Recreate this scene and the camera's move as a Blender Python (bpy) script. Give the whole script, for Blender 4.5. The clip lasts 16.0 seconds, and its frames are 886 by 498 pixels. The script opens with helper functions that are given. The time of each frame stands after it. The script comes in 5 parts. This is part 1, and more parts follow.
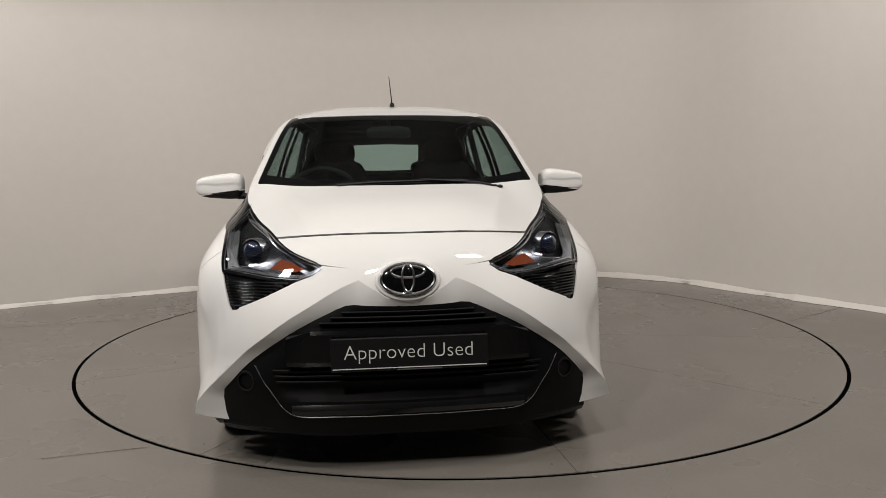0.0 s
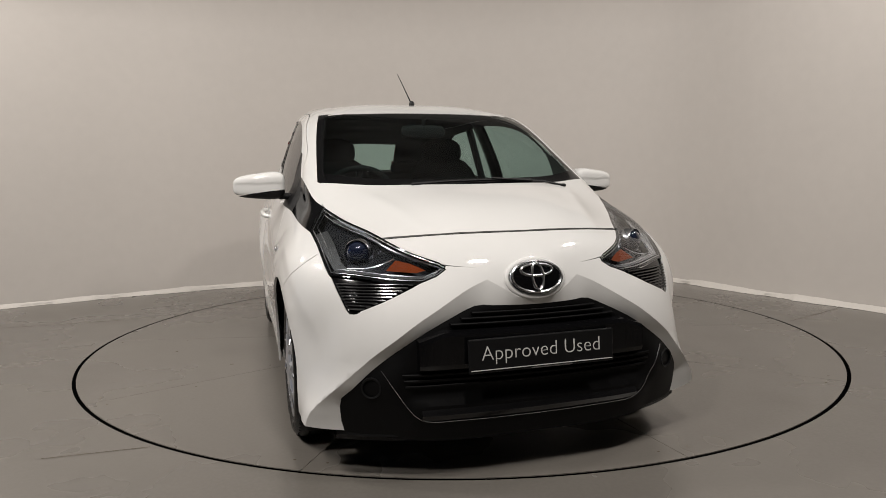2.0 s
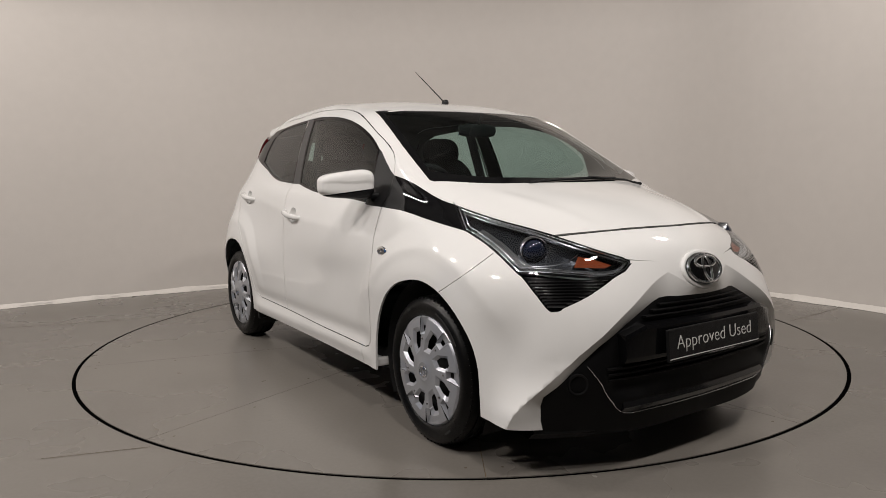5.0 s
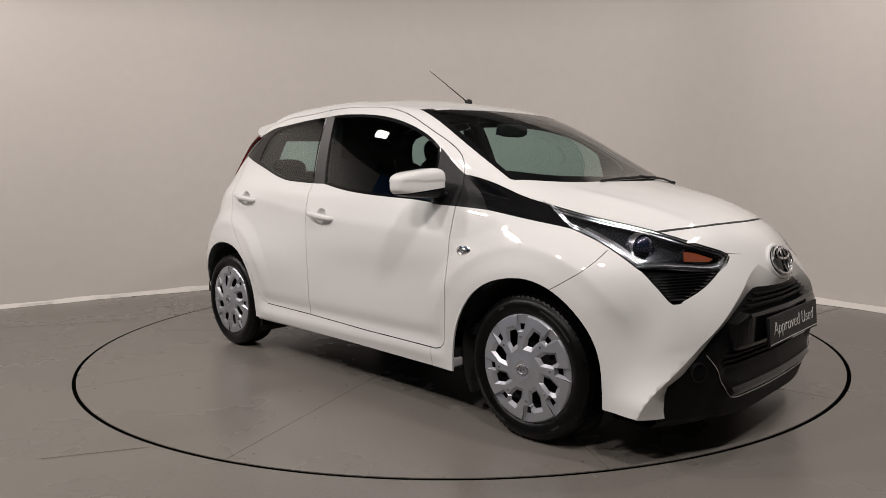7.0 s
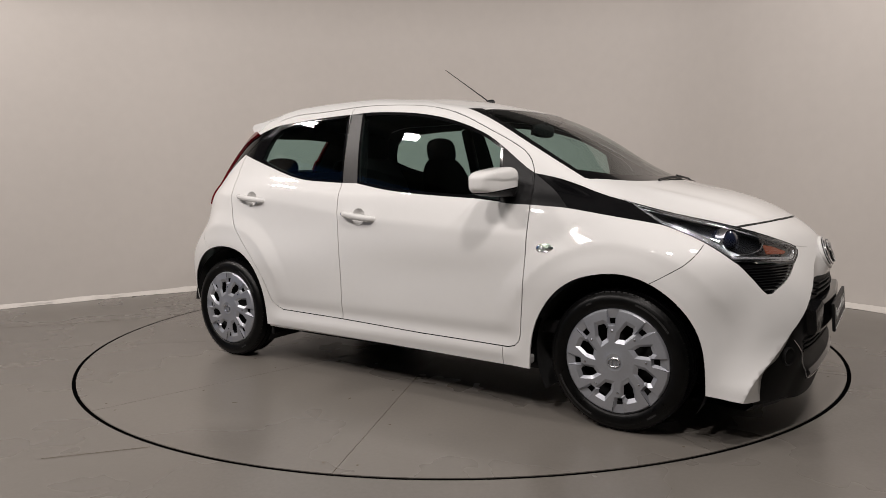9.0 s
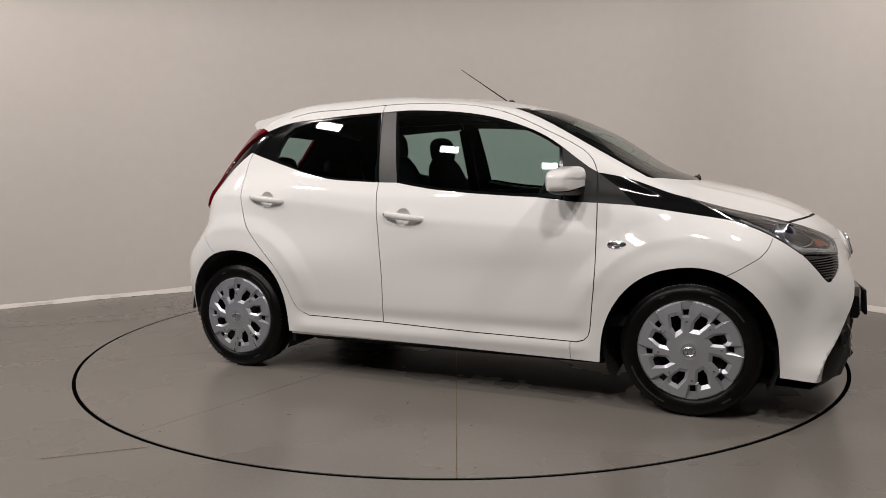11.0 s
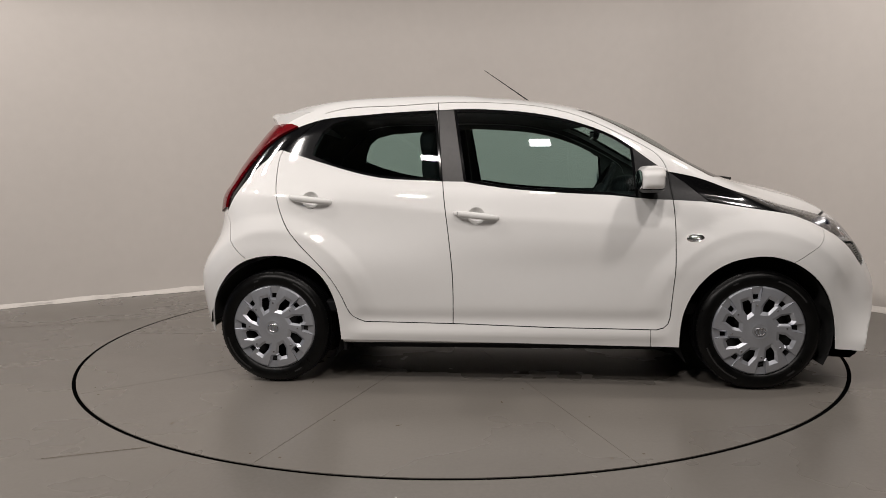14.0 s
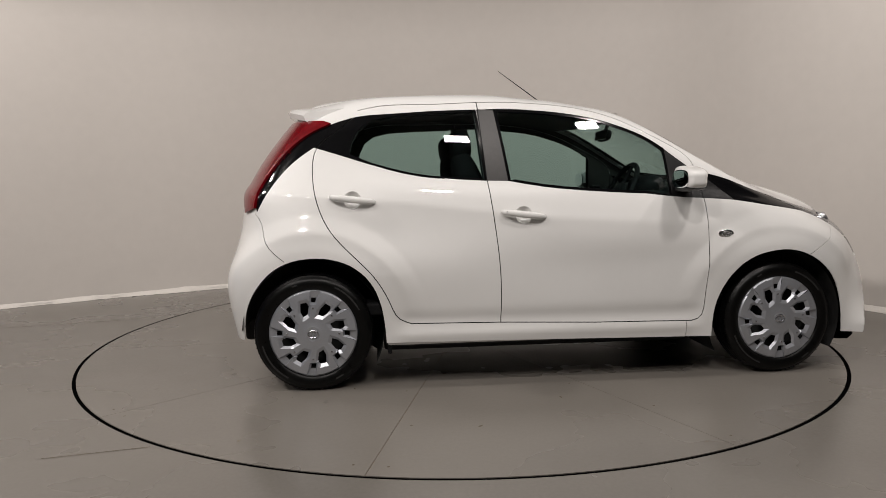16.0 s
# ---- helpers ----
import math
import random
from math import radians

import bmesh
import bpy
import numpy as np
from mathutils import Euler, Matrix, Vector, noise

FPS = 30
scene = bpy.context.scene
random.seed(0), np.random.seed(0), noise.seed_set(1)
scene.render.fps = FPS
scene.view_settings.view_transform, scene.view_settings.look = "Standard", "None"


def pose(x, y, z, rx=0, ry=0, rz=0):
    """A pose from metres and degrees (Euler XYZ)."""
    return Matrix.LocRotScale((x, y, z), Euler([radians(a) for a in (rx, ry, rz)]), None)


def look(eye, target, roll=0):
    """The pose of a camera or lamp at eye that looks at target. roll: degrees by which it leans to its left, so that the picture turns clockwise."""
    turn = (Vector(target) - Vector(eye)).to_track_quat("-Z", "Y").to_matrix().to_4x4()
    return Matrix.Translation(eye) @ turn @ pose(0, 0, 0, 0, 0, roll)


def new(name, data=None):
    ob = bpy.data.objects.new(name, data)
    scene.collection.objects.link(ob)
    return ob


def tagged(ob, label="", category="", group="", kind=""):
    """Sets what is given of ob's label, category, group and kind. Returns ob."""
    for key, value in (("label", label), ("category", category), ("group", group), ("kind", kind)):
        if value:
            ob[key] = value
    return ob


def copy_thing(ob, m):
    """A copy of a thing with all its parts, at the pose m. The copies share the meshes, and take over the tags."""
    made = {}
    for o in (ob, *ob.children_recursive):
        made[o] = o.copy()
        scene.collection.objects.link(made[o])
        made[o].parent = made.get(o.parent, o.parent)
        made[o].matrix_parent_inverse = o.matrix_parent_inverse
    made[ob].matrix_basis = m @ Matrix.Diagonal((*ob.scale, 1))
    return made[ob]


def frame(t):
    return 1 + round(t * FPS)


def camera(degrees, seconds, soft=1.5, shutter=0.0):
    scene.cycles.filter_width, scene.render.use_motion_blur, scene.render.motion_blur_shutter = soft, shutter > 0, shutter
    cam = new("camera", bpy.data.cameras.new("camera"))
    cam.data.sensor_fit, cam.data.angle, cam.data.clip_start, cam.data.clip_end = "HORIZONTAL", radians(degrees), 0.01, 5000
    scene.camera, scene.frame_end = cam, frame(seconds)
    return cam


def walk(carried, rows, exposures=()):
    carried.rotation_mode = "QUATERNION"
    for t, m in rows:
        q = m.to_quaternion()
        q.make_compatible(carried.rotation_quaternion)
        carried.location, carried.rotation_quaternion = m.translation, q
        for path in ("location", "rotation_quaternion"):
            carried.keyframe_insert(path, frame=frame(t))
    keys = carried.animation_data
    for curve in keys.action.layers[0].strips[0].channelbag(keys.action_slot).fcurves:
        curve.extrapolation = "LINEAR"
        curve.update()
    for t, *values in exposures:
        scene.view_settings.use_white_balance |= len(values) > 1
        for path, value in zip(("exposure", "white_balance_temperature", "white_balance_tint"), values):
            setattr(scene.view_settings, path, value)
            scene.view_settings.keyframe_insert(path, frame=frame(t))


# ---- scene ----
cam = camera(66.15, 16.0, soft=0.6)
EYE = Vector((0.0, -4.46, 1.006))
PITCH, YAW = radians(-5.76), radians(-1.06)
AIM = EYE + Vector((math.sin(YAW) * math.cos(PITCH), math.cos(YAW) * math.cos(PITCH), math.sin(PITCH)))
STILL = look(EYE, AIM, -0.92)
walk(cam, [(0.0, STILL), (16.0, STILL)], [(0.0, .06, 6500, 9), (4.0, 0.0, 6500, 9.8), (7.0, -.02, 6500, 12.5), (12.5, -.03, 6500, 12), (16.0, -.02, 6500, 11)])

# ---- light ----
world = bpy.data.worlds.new("world")
scene.world = world
world.use_nodes = True
world.node_tree.nodes["Background"].inputs[0].default_value = (0.9, 0.95, 1.0, 1)
world.node_tree.nodes["Background"].inputs[1].default_value = 0.0
# ---- mesh helpers ----
def mesh_of(name, verts, faces, material=None, smooth=True):
    me = bpy.data.meshes.new(name)
    me.from_pydata(verts, [], faces)
    if smooth:
        me.polygons.foreach_set("use_smooth", [True] * len(me.polygons))
    if material:
        me.materials.append(material)
    return me


def part(name, bm, material, parent, label="", smooth=False, sharp=35):
    """One mesh object from a bmesh, under a thing or a part."""
    me = bpy.data.meshes.new(name)
    bm.to_mesh(me)
    bm.free()
    me.materials.append(material)
    if smooth:
        me.polygons.foreach_set("use_smooth", [True] * len(me.polygons))
        me.set_sharp_from_angle(angle=radians(sharp))
    ob = new(name, me)
    ob.parent = parent
    if label:
        tagged(ob, label)
    return ob


def spline(knots, values, at):
    """Natural cubic spline through values (n x k) at the given knots."""
    k, v = np.asarray(knots, float), np.asarray(values, float)
    n = len(k)
    h = np.diff(k)
    a = np.zeros((n, n))
    b = np.zeros((n,) + v.shape[1:])
    a[0, 0] = a[-1, -1] = 1
    for i in range(1, n - 1):
        a[i, i - 1:i + 2] = h[i - 1], 2 * (h[i - 1] + h[i]), h[i]
        b[i] = 6 * ((v[i + 1] - v[i]) / h[i] - (v[i] - v[i - 1]) / h[i - 1])
    m = np.linalg.solve(a, b.reshape(n, -1)).reshape(b.shape)
    at = np.asarray(at, float)
    i = np.clip(np.searchsorted(k, at, side="right") - 1, 0, n - 2)
    e = (...,) + (None,) * (v.ndim - 1)
    l, r, hh = (k[i + 1] - at)[e], (at - k[i])[e], h[i][e]
    return (m[i] * l ** 3 + m[i + 1] * r ** 3) / (6 * hh) + (v[i] / hh - m[i] * hh / 6) * l + (v[i + 1] / hh - m[i + 1] * hh / 6) * r


# ---- the car's outer skin: rings from sill to roof, each from nose to tail ----
def ring(xs, ys, zs):
    return list(zip(xs, ys, zs))


CAGE = [
    ring((1.80, 1.79, 1.70, 1.55, 1.17, .75, -.27, -1.0, -1.50, -1.57, -1.585), (0, .30, .61, .755, .80, .79, .785, .785, .70, .45, 0), (.14, .14, .17, .20, .21, .21, .225, .235, .25, .25, .25)),
    ring((1.858, 1.843, 1.742, 1.525, 1.17, .75, -.27, -1.0, -1.53, -1.60, -1.61), (0, .30, .60, .765, .805, .795, .79, .795, .71, .45, 0), (.38, .38, .38, .39, .41, .41, .42, .42, .42, .42, .42)),
    ring((1.846, 1.824, 1.717, 1.522, 1.17, .78, -.27, -1.0, -1.51, -1.595, -1.605), (0, .26, .565, .742, .80, .795, .79, .795, .705, .45, 0), (.585, .58, .575, .595, .62, .61, .61, .62, .62, .60, .60)),
    ring((1.800, 1.745, 1.628, 1.45, 1.17, .85, -.25, -1.0, -1.42, -1.55, -1.565), (0, .27, .58, .732, .77, .783, .778, .765, .69, .42, 0), (.72, .715, .70, .72, .74, .735, .76, .77, .77, .77, .77)),
    ring((1.690, 1.645, 1.533, 1.375, 1.15, .78, -.25, -1.0, -1.42, -1.53, -1.545), (0, .27, .51, .662, .725, .742, .748, .728, .64, .39, 0), (.822, .817, .797, .817, .844, .885, .92, .935, .92, .93, .93)),
    ring((1.49, 1.45, 1.32, 1.20, 1.04, .76, -.265, -1.0, -1.395, -1.50, -1.515), (0, .30, .54, .645, .685, .708, .722, .695, .605, .37, 0), (.916, .905, .870, .889, .905, .945, .97, 1.01, .99, .99, .99)),
    ring((1.16, 1.135, 1.045, .97, .88, .73, -.28, -.98, -1.36, -1.46, -1.475), (0, .30, .597, .66, .672, .684, .697, .662, .575, .35, 0), (1.0, .997, .98, .975, .98, 1.0, 1.02, 1.07, 1.06, 1.06, 1.06)),
    ring((.80, .78, .70, .64, .58, .46, -.30, -.92, -1.245, -1.355, -1.375), (0, .30, .572, .616, .628, .638, .642, .605, .53, .33, 0), (1.203, 1.197, 1.173, 1.175, 1.18, 1.19, 1.20, 1.22, 1.22, 1.21, 1.21)),
    ring((.42, .41, .35, .30, .22, .05, -.32, -.85, -1.13, -1.24, -1.26), (0, .28, .528, .568, .578, .583, .582, .55, .485, .31, 0), (1.372, 1.367, 1.345, 1.335, 1.34, 1.348, 1.358, 1.335, 1.335, 1.345, 1.35)),
    ring((.29, .28, .22, .17, .10, -.03, -.33, -.83, -1.06, -1.18, -1.20), (0, .28, .488, .513, .526, .531, .53, .50, .44, .28, 0), (1.404, 1.40, 1.379, 1.381, 1.386, 1.395, 1.411, 1.401, 1.392, 1.402, 1.407)),
    ring((.10, .09, .05, .01, -.04, -.12, -.35, -.74, -.94, -1.05, -1.07), (0, .24, .375, .40, .41, .415, .42, .41, .36, .23, 0), (1.434, 1.432, 1.422, 1.424, 1.427, 1.433, 1.448, 1.444, 1.437, 1.436, 1.438)),
    ring((-.10, -.10, -.12, -.13, -.15, -.20, -.36, -.60, -.76, -.86, -.88), (0,) * 11, (1.449, 1.449, 1.45, 1.451, 1.453, 1.457, 1.465, 1.464, 1.46, 1.454, 1.451)),
]


def skin_grid(ns=250, nv=150):
    """Points of one half of the skin (y below 0, the driver's side), as nv+1 rings of ns+1 points."""
    cage = np.array(CAGE)
    flip = np.array((1, -1, 1))
    cage = np.concatenate([cage[:, 2:0:-1] * flip, cage, cage[:, -2:-4:-1] * flip], axis=1)
    ks = np.concatenate([[0], np.cumsum(np.linalg.norm(np.diff(cage[1:9], axis=1), axis=2).mean(0))])
    kv = np.concatenate([[0], np.cumsum(np.linalg.norm(np.diff(cage[:, 2:13], axis=0), axis=2).mean(1))])
    s = np.linspace(ks[2], ks[12], ns + 1)
    v = np.linspace(0, kv[-1], nv + 1)
    rows = spline(kv, cage, v)
    grid = spline(ks, rows.transpose(1, 0, 2), s).transpose(1, 0, 2)
    grid[:, (0, -1), 1] = 0
    grid[..., 1] = -np.maximum(grid[..., 1], 0)
    # flared arches, hollow between arch and front corner, soft ridges on the bonnet
    x, y, z = grid[..., 0].copy(), grid[..., 1].copy(), grid[..., 2].copy()
    for cx, cz in ((1.160, .275), (-1.16, .29)):
        d = np.hypot(x - cx, z - cz)
        high = np.clip((z - .36) / .2, 0, 1)
        grid[..., 1] -= (.004 * np.clip((.44 - d) / .05, 0, 1) + .015 * high * np.clip((.56 - d) / .08, 0, 1) - .010 * high * np.clip((.48 - d) / .12, 0, 1)) * (np.abs(y) > .6)
    waist = np.interp(x, (-1.4, -1.167, -.704, -.422, .014, .409, .78), (.96, .94, .901, .865, .818, .793, .772))
    along = np.clip((x + 1.38) / .15, 0, 1) * np.clip((.95 - x) / .35, 0, 1) * (y < -.5)
    grid[..., 1] -= .007 * along * np.exp(-np.abs(z - waist) / .055)
    sill = np.clip((x + .80) / .1, 0, 1) * np.clip((.78 - x) / .1, 0, 1) * (y < -.6)
    grid[..., 1] += sill * (.009 * np.exp(-((z - .335) / .035) ** 2) - .008 * np.exp(-((z - .262) / .028) ** 2))
    dx = (x - 1.60) / np.where(x > 1.60, .07, .10)
    grid[..., 1] += .028 * np.exp(-dx ** 2 - ((z - .46) / .14) ** 2) * (y < -.5)
    line = .47 - .28 * (x - 1.1)
    on = np.clip((x - 1.12) / .15, 0, 1) * np.clip((1.72 - x) / .15, 0, 1) * (z > .82)
    grid[..., 2] += .007 * on * np.exp(-((np.abs(y) - line) / .035) ** 2)
    return grid
# ---- materials ----
def material(name, colour, rough=.5, metal=0., coat=0., bump=0., bump_scale=200., mottle=0., mottle_scale=6., rough_var=0., spec=.5):
    """Principled surface with mottling at two scales, uneven gloss and a fine relief."""
    m = bpy.data.materials.new(name)
    m.use_nodes = True
    n, l = m.node_tree.nodes, m.node_tree.links
    b = n["Principled BSDF"]
    b.inputs["Base Color"].default_value = (*colour, 1)
    b.inputs["Roughness"].default_value = rough
    b.inputs["Metallic"].default_value = metal
    b.inputs["Coat Weight"].default_value = coat
    b.inputs["Coat Roughness"].default_value = .03
    b.inputs["Specular IOR Level"].default_value = spec
    co = n.new("ShaderNodeTexCoord")
    if mottle:
        fine, wide = n.new("ShaderNodeTexNoise"), n.new("ShaderNodeTexNoise")
        for t, s in ((fine, mottle_scale * 9), (wide, mottle_scale)):
            t.inputs["Scale"].default_value, t.inputs["Detail"].default_value = s, 5
            l.new(co.outputs["Object"], t.inputs["Vector"])
        mix = n.new("ShaderNodeMath")
        mix.operation = "ADD"
        l.new(fine.outputs[0], mix.inputs[0])
        l.new(wide.outputs[0], mix.inputs[1])
        ramp = n.new("ShaderNodeMapRange")
        ramp.inputs[1].default_value, ramp.inputs[2].default_value = .7, 1.3
        ramp.inputs[3].default_value, ramp.inputs[4].default_value = 1 - mottle, 1 + mottle
        l.new(mix.outputs[0], ramp.inputs[0])
        mul = n.new("ShaderNodeVectorMath")
        mul.operation = "SCALE"
        mul.inputs[0].default_value = colour
        l.new(ramp.outputs[0], mul.inputs["Scale"])
        l.new(mul.outputs[0], b.inputs["Base Color"])
        if rough_var:
            rr = n.new("ShaderNodeMapRange")
            rr.inputs[1].default_value, rr.inputs[2].default_value = .7, 1.3
            rr.inputs[3].default_value, rr.inputs[4].default_value = rough - rough_var, rough + rough_var
            l.new(mix.outputs[0], rr.inputs[0])
            l.new(rr.outputs[0], b.inputs["Roughness"])
    if bump:
        t = n.new("ShaderNodeTexNoise")
        t.inputs["Scale"].default_value, t.inputs["Detail"].default_value = bump_scale, 3
        l.new(co.outputs["Object"], t.inputs["Vector"])
        bp = n.new("ShaderNodeBump")
        bp.inputs["Strength"].default_value, bp.inputs["Distance"].default_value = bump, .002
        l.new(t.outputs[0], bp.inputs["Height"])
        l.new(bp.outputs[0], b.inputs["Normal"])
    return m


def glass(name, tint, ior=1.5, gloss_rough=.0):
    """A thin pane: tinted clear view, mirror gloss by Fresnel."""
    m = bpy.data.materials.new(name)
    m.use_nodes = True
    n, l = m.node_tree.nodes, m.node_tree.links
    n.remove(n["Principled BSDF"])
    clear, gloss, mix, fr = n.new("ShaderNodeBsdfTransparent"), n.new("ShaderNodeBsdfGlossy"), n.new("ShaderNodeMixShader"), n.new("ShaderNodeLayerWeight")
    power, scale = n.new("ShaderNodeMath"), n.new("ShaderNodeMapRange")
    power.operation, power.inputs[1].default_value = "POWER", 5
    f0 = 2 * ((ior - 1) / (ior + 1)) ** 2
    scale.inputs[3].default_value, scale.inputs[4].default_value = f0, 1
    clear.inputs[0].default_value = (*tint, 1)
    gloss.inputs["Roughness"].default_value = gloss_rough
    fr.inputs[0].default_value = .5
    l.new(fr.outputs[1], power.inputs[0])
    l.new(power.outputs[0], scale.inputs[0])
    l.new(scale.outputs[0], mix.inputs[0])
    l.new(clear.outputs[0], mix.inputs[1])
    l.new(gloss.outputs[0], mix.inputs[2])
    l.new(mix.outputs[0], n["Material Output"].inputs[0])
    return m


M_PAINT = material("white_car_paint", (.70, .695, .68), .5, coat=1., mottle=.008, mottle_scale=3, rough_var=.02)
M_BLACK = material("gloss_black", (.0035, .0035, .004), .1, coat=.0, spec=.3, mottle=.1, mottle_scale=8)
M_TRIM = material("matt_black_plastic", (.005, .005, .0055), .45, spec=.25, bump=.3, bump_scale=900, mottle=.15, mottle_scale=10)
M_PILLAR = material("dark_grey_pillar_foil", (.04, .038, .037), .45, bump=.15, bump_scale=600, mottle=.1)
M_GAP = material("shadow_gap_rubber", (.008, .008, .008), .8, mottle=.1)
M_GLASS = glass("green_tinted_glass", (.63, .77, .745))
M_SCREEN = glass("windscreen_glass", (.66, .79, .76))
M_LENS = glass("clear_lamp_lens", (.93, .95, .97), 1.45)
M_CHROME = material("chrome", (.80, .81, .83), .16, metal=1., mottle=.03)
M_CHROME_DULL = material("satin_chrome", (.55, .55, .57), .25, metal=1., mottle=.05)
M_SILVER = material("silver_wheel_paint", (.42, .435, .47), .36, metal=.65, coat=.3, mottle=.04, mottle_scale=12, rough_var=.05)
M_TYRE = material("tyre_rubber", (.002, .002, .002), .36, bump=.25, bump_scale=250, mottle=.25, mottle_scale=14, rough_var=.1, spec=.2)
M_RED = material("red_lamp_plastic", (.13, .001, .004), .2, coat=.4, mottle=.3, mottle_scale=25, spec=.3)
M_AMBER = material("amber_indicator", (.17, .030, .004), .5, spec=.1, mottle=.2, mottle_scale=40, bump=.6, bump_scale=300)
M_DARK = material("dark_interior_plastic", (.011, .011, .012), .65, spec=.18, bump=.2, bump_scale=500, mottle=.12)
M_CLOTH = material("black_seat_cloth", (.011, .011, .012), .95, spec=.1, bump=.6, bump_scale=700, mottle=.2, mottle_scale=20)
M_LINING = material("grey_roof_lining", (.055, .055, .052), .9, bump=.3, bump_scale=600, mottle=.06)
M_UNDER = material("black_underbody", (.01, .01, .01), .85, bump=.5, bump_scale=60, mottle=.3)
M_LETTER = material("pale_letter_foil", (.62, .62, .60), .5, mottle=.03)
M_REFLECT = material("silvered_reflector", (.62, .63, .65), .27, metal=1., mottle=.12, mottle_scale=30)
M_BOWL = material("smoked_chrome", (.05, .053, .06), .2, metal=.8, mottle=.2, mottle_scale=25)
M_GRILLE = material("grille_black", (.003, .003, .0033), .5, spec=.14, mottle=.15, mottle_scale=12)
M_RIB = material("glossy_black_ribs", (.004, .004, .0045), .14, spec=.75, mottle=.1)
M_GAP_SHADE = material("black_gap_shade", (.0015, .0015, .0015), 1., spec=0.)
M_MARK = material("raised_rubber", (.02, .02, .02), .55, mottle=.2)
M_MIRROR = material("mirror_glass", (.8, .82, .84), .02, metal=1.)
M_BULB = material("blue_tinted_projector", (.01, .014, .03), .04, coat=1.)
M_SENSOR = material("white_label_foil", (.55, .54, .52), .5, mottle=.05)
# ---- the room ----
def room_path():
    """Plan of the curved white backdrop, seen from above, closed behind by plain walls."""
    pts = np.array(((-6.2, -.55), (-5.0, .3), (-3.8, 1.06), (-2.9, 1.67), (-2.2, 2.04), (-1.2, 2.47), (0, 2.72), (.9, 2.68), (1.5, 2.47), (1.9, 2.24), (2.13, 2.0), (2.45, 1.49), (2.97, .68), (3.7, -.45), (4.7, -1.9)))
    k = np.concatenate([[0], np.cumsum(np.linalg.norm(np.diff(pts, axis=0), axis=1))])
    return spline(k, pts, np.linspace(0, k[-1], 150))


def build_backdrop():
    path = room_path()
    rng = np.random.RandomState(3)
    n = len(path)
    tang = np.gradient(path, axis=0)
    nrm = np.stack([tang[:, 1], -tang[:, 0]], 1)
    nrm /= np.linalg.norm(nrm, axis=1)[:, None]
    if (nrm[70] @ (-path[70])) < 0:
        nrm = -nrm
    levels = [0.0, .6, 1.2, 1.8, 2.4, 3.15]
    wave = np.convolve(rng.randn(n + 20), np.ones(21) / 21, "valid")
    verts, faces = [], []
    for off in (0., -.08):
        for z in levels:
            for i in range(n):
                d = off + (.012 * wave[i] * (1 if off == 0 else 0))
                verts.append((path[i, 0] + nrm[i, 0] * d, path[i, 1] + nrm[i, 1] * d, z))
    L = len(levels)
    for s in range(2):
        for k in range(L - 1):
            for i in range(n - 1):
                a = s * L * n + k * n + i
                f = (a, a + 1, a + n + 1, a + n)
                faces.append(f if s else f[::-1])
    top, bot = (L - 1) * n, 0
    for i in range(n - 1):
        faces.append((top + i, top + i + 1, L * n + top + i + 1, L * n + top + i))
    wall = tagged(new("wall_backdrop", mesh_of("wall_backdrop", verts, faces, M_WALL)), "smooth off-white curved studio backdrop wall", "wall", kind="structure")
    # loose folded white sheet edge along the foot of the backdrop
    verts, faces = [], []
    pp = spline(np.arange(n), path, np.linspace(0, n - 1, 700))
    nn = spline(np.arange(n), nrm, np.linspace(0, n - 1, 700))
    m = len(pp)
    a = np.convolve(rng.randn(m + 30), np.ones(31) / 31, "valid")
    b = np.convolve(rng.randn(m + 12), np.ones(13) / 13, "valid")
    for i in range(m):
        h = .036 + .028 * a[i] + .010 * b[i]
        o = .035 + .05 * b[i] + .02 * a[i]
        for d, z in ((o + .012, .002), (o + .004, .012), (.022 + .01 * b[i], h * .6), (.012, h), (.002, h + .006)):
            verts.append((pp[i, 0] + nn[i, 0] * max(d, .003), pp[i, 1] + nn[i, 1] * max(d, .003), max(z, .002)))
    for i in range(m - 1):
        for k in range(4):
            q = i * 5 + k
            faces.append((q, q + 1, q + 6, q + 5))
    tagged(new("baseboard", mesh_of("baseboard", verts, faces, M_SHEET)), "crumpled white sheet edge along the floor", "trim", kind="structure")
    # unseen plain walls, added to close the room and keep fill and reflections low
    s, e = path[0], path[-1]
    ring_pts = [(6.2, 3.2), (6.2, -8.2), (-7.4, -8.2), (-7.4, 3.2), (6.2, 3.2)]
    for k, (p, q) in enumerate(zip(ring_pts, ring_pts[1:])):
        p, q = Vector((*p, 0)), Vector((*q, 0))
        side = Vector(((q - p).y, -(q - p).x, 0)).normalized() * .1
        bm = bmesh.new()
        vs = [bm.verts.new(c) for c in (p, q, q - side, p - side)]
        f = bm.faces.new(vs)
        r = bmesh.ops.extrude_face_region(bm, geom=[f])
        bmesh.ops.translate(bm, verts=[g for g in r["geom"] if isinstance(g, bmesh.types.BMVert)], vec=(0, 0, 4.8))
        bmesh.ops.recalc_face_normals(bm, faces=bm.faces)
        w = part("wall_%s" % ("east", "south", "west", "north")[k], bm, M_ROOM, None)
        tagged(w, "unseen plain wall added to close the room", "wall", kind="structure")


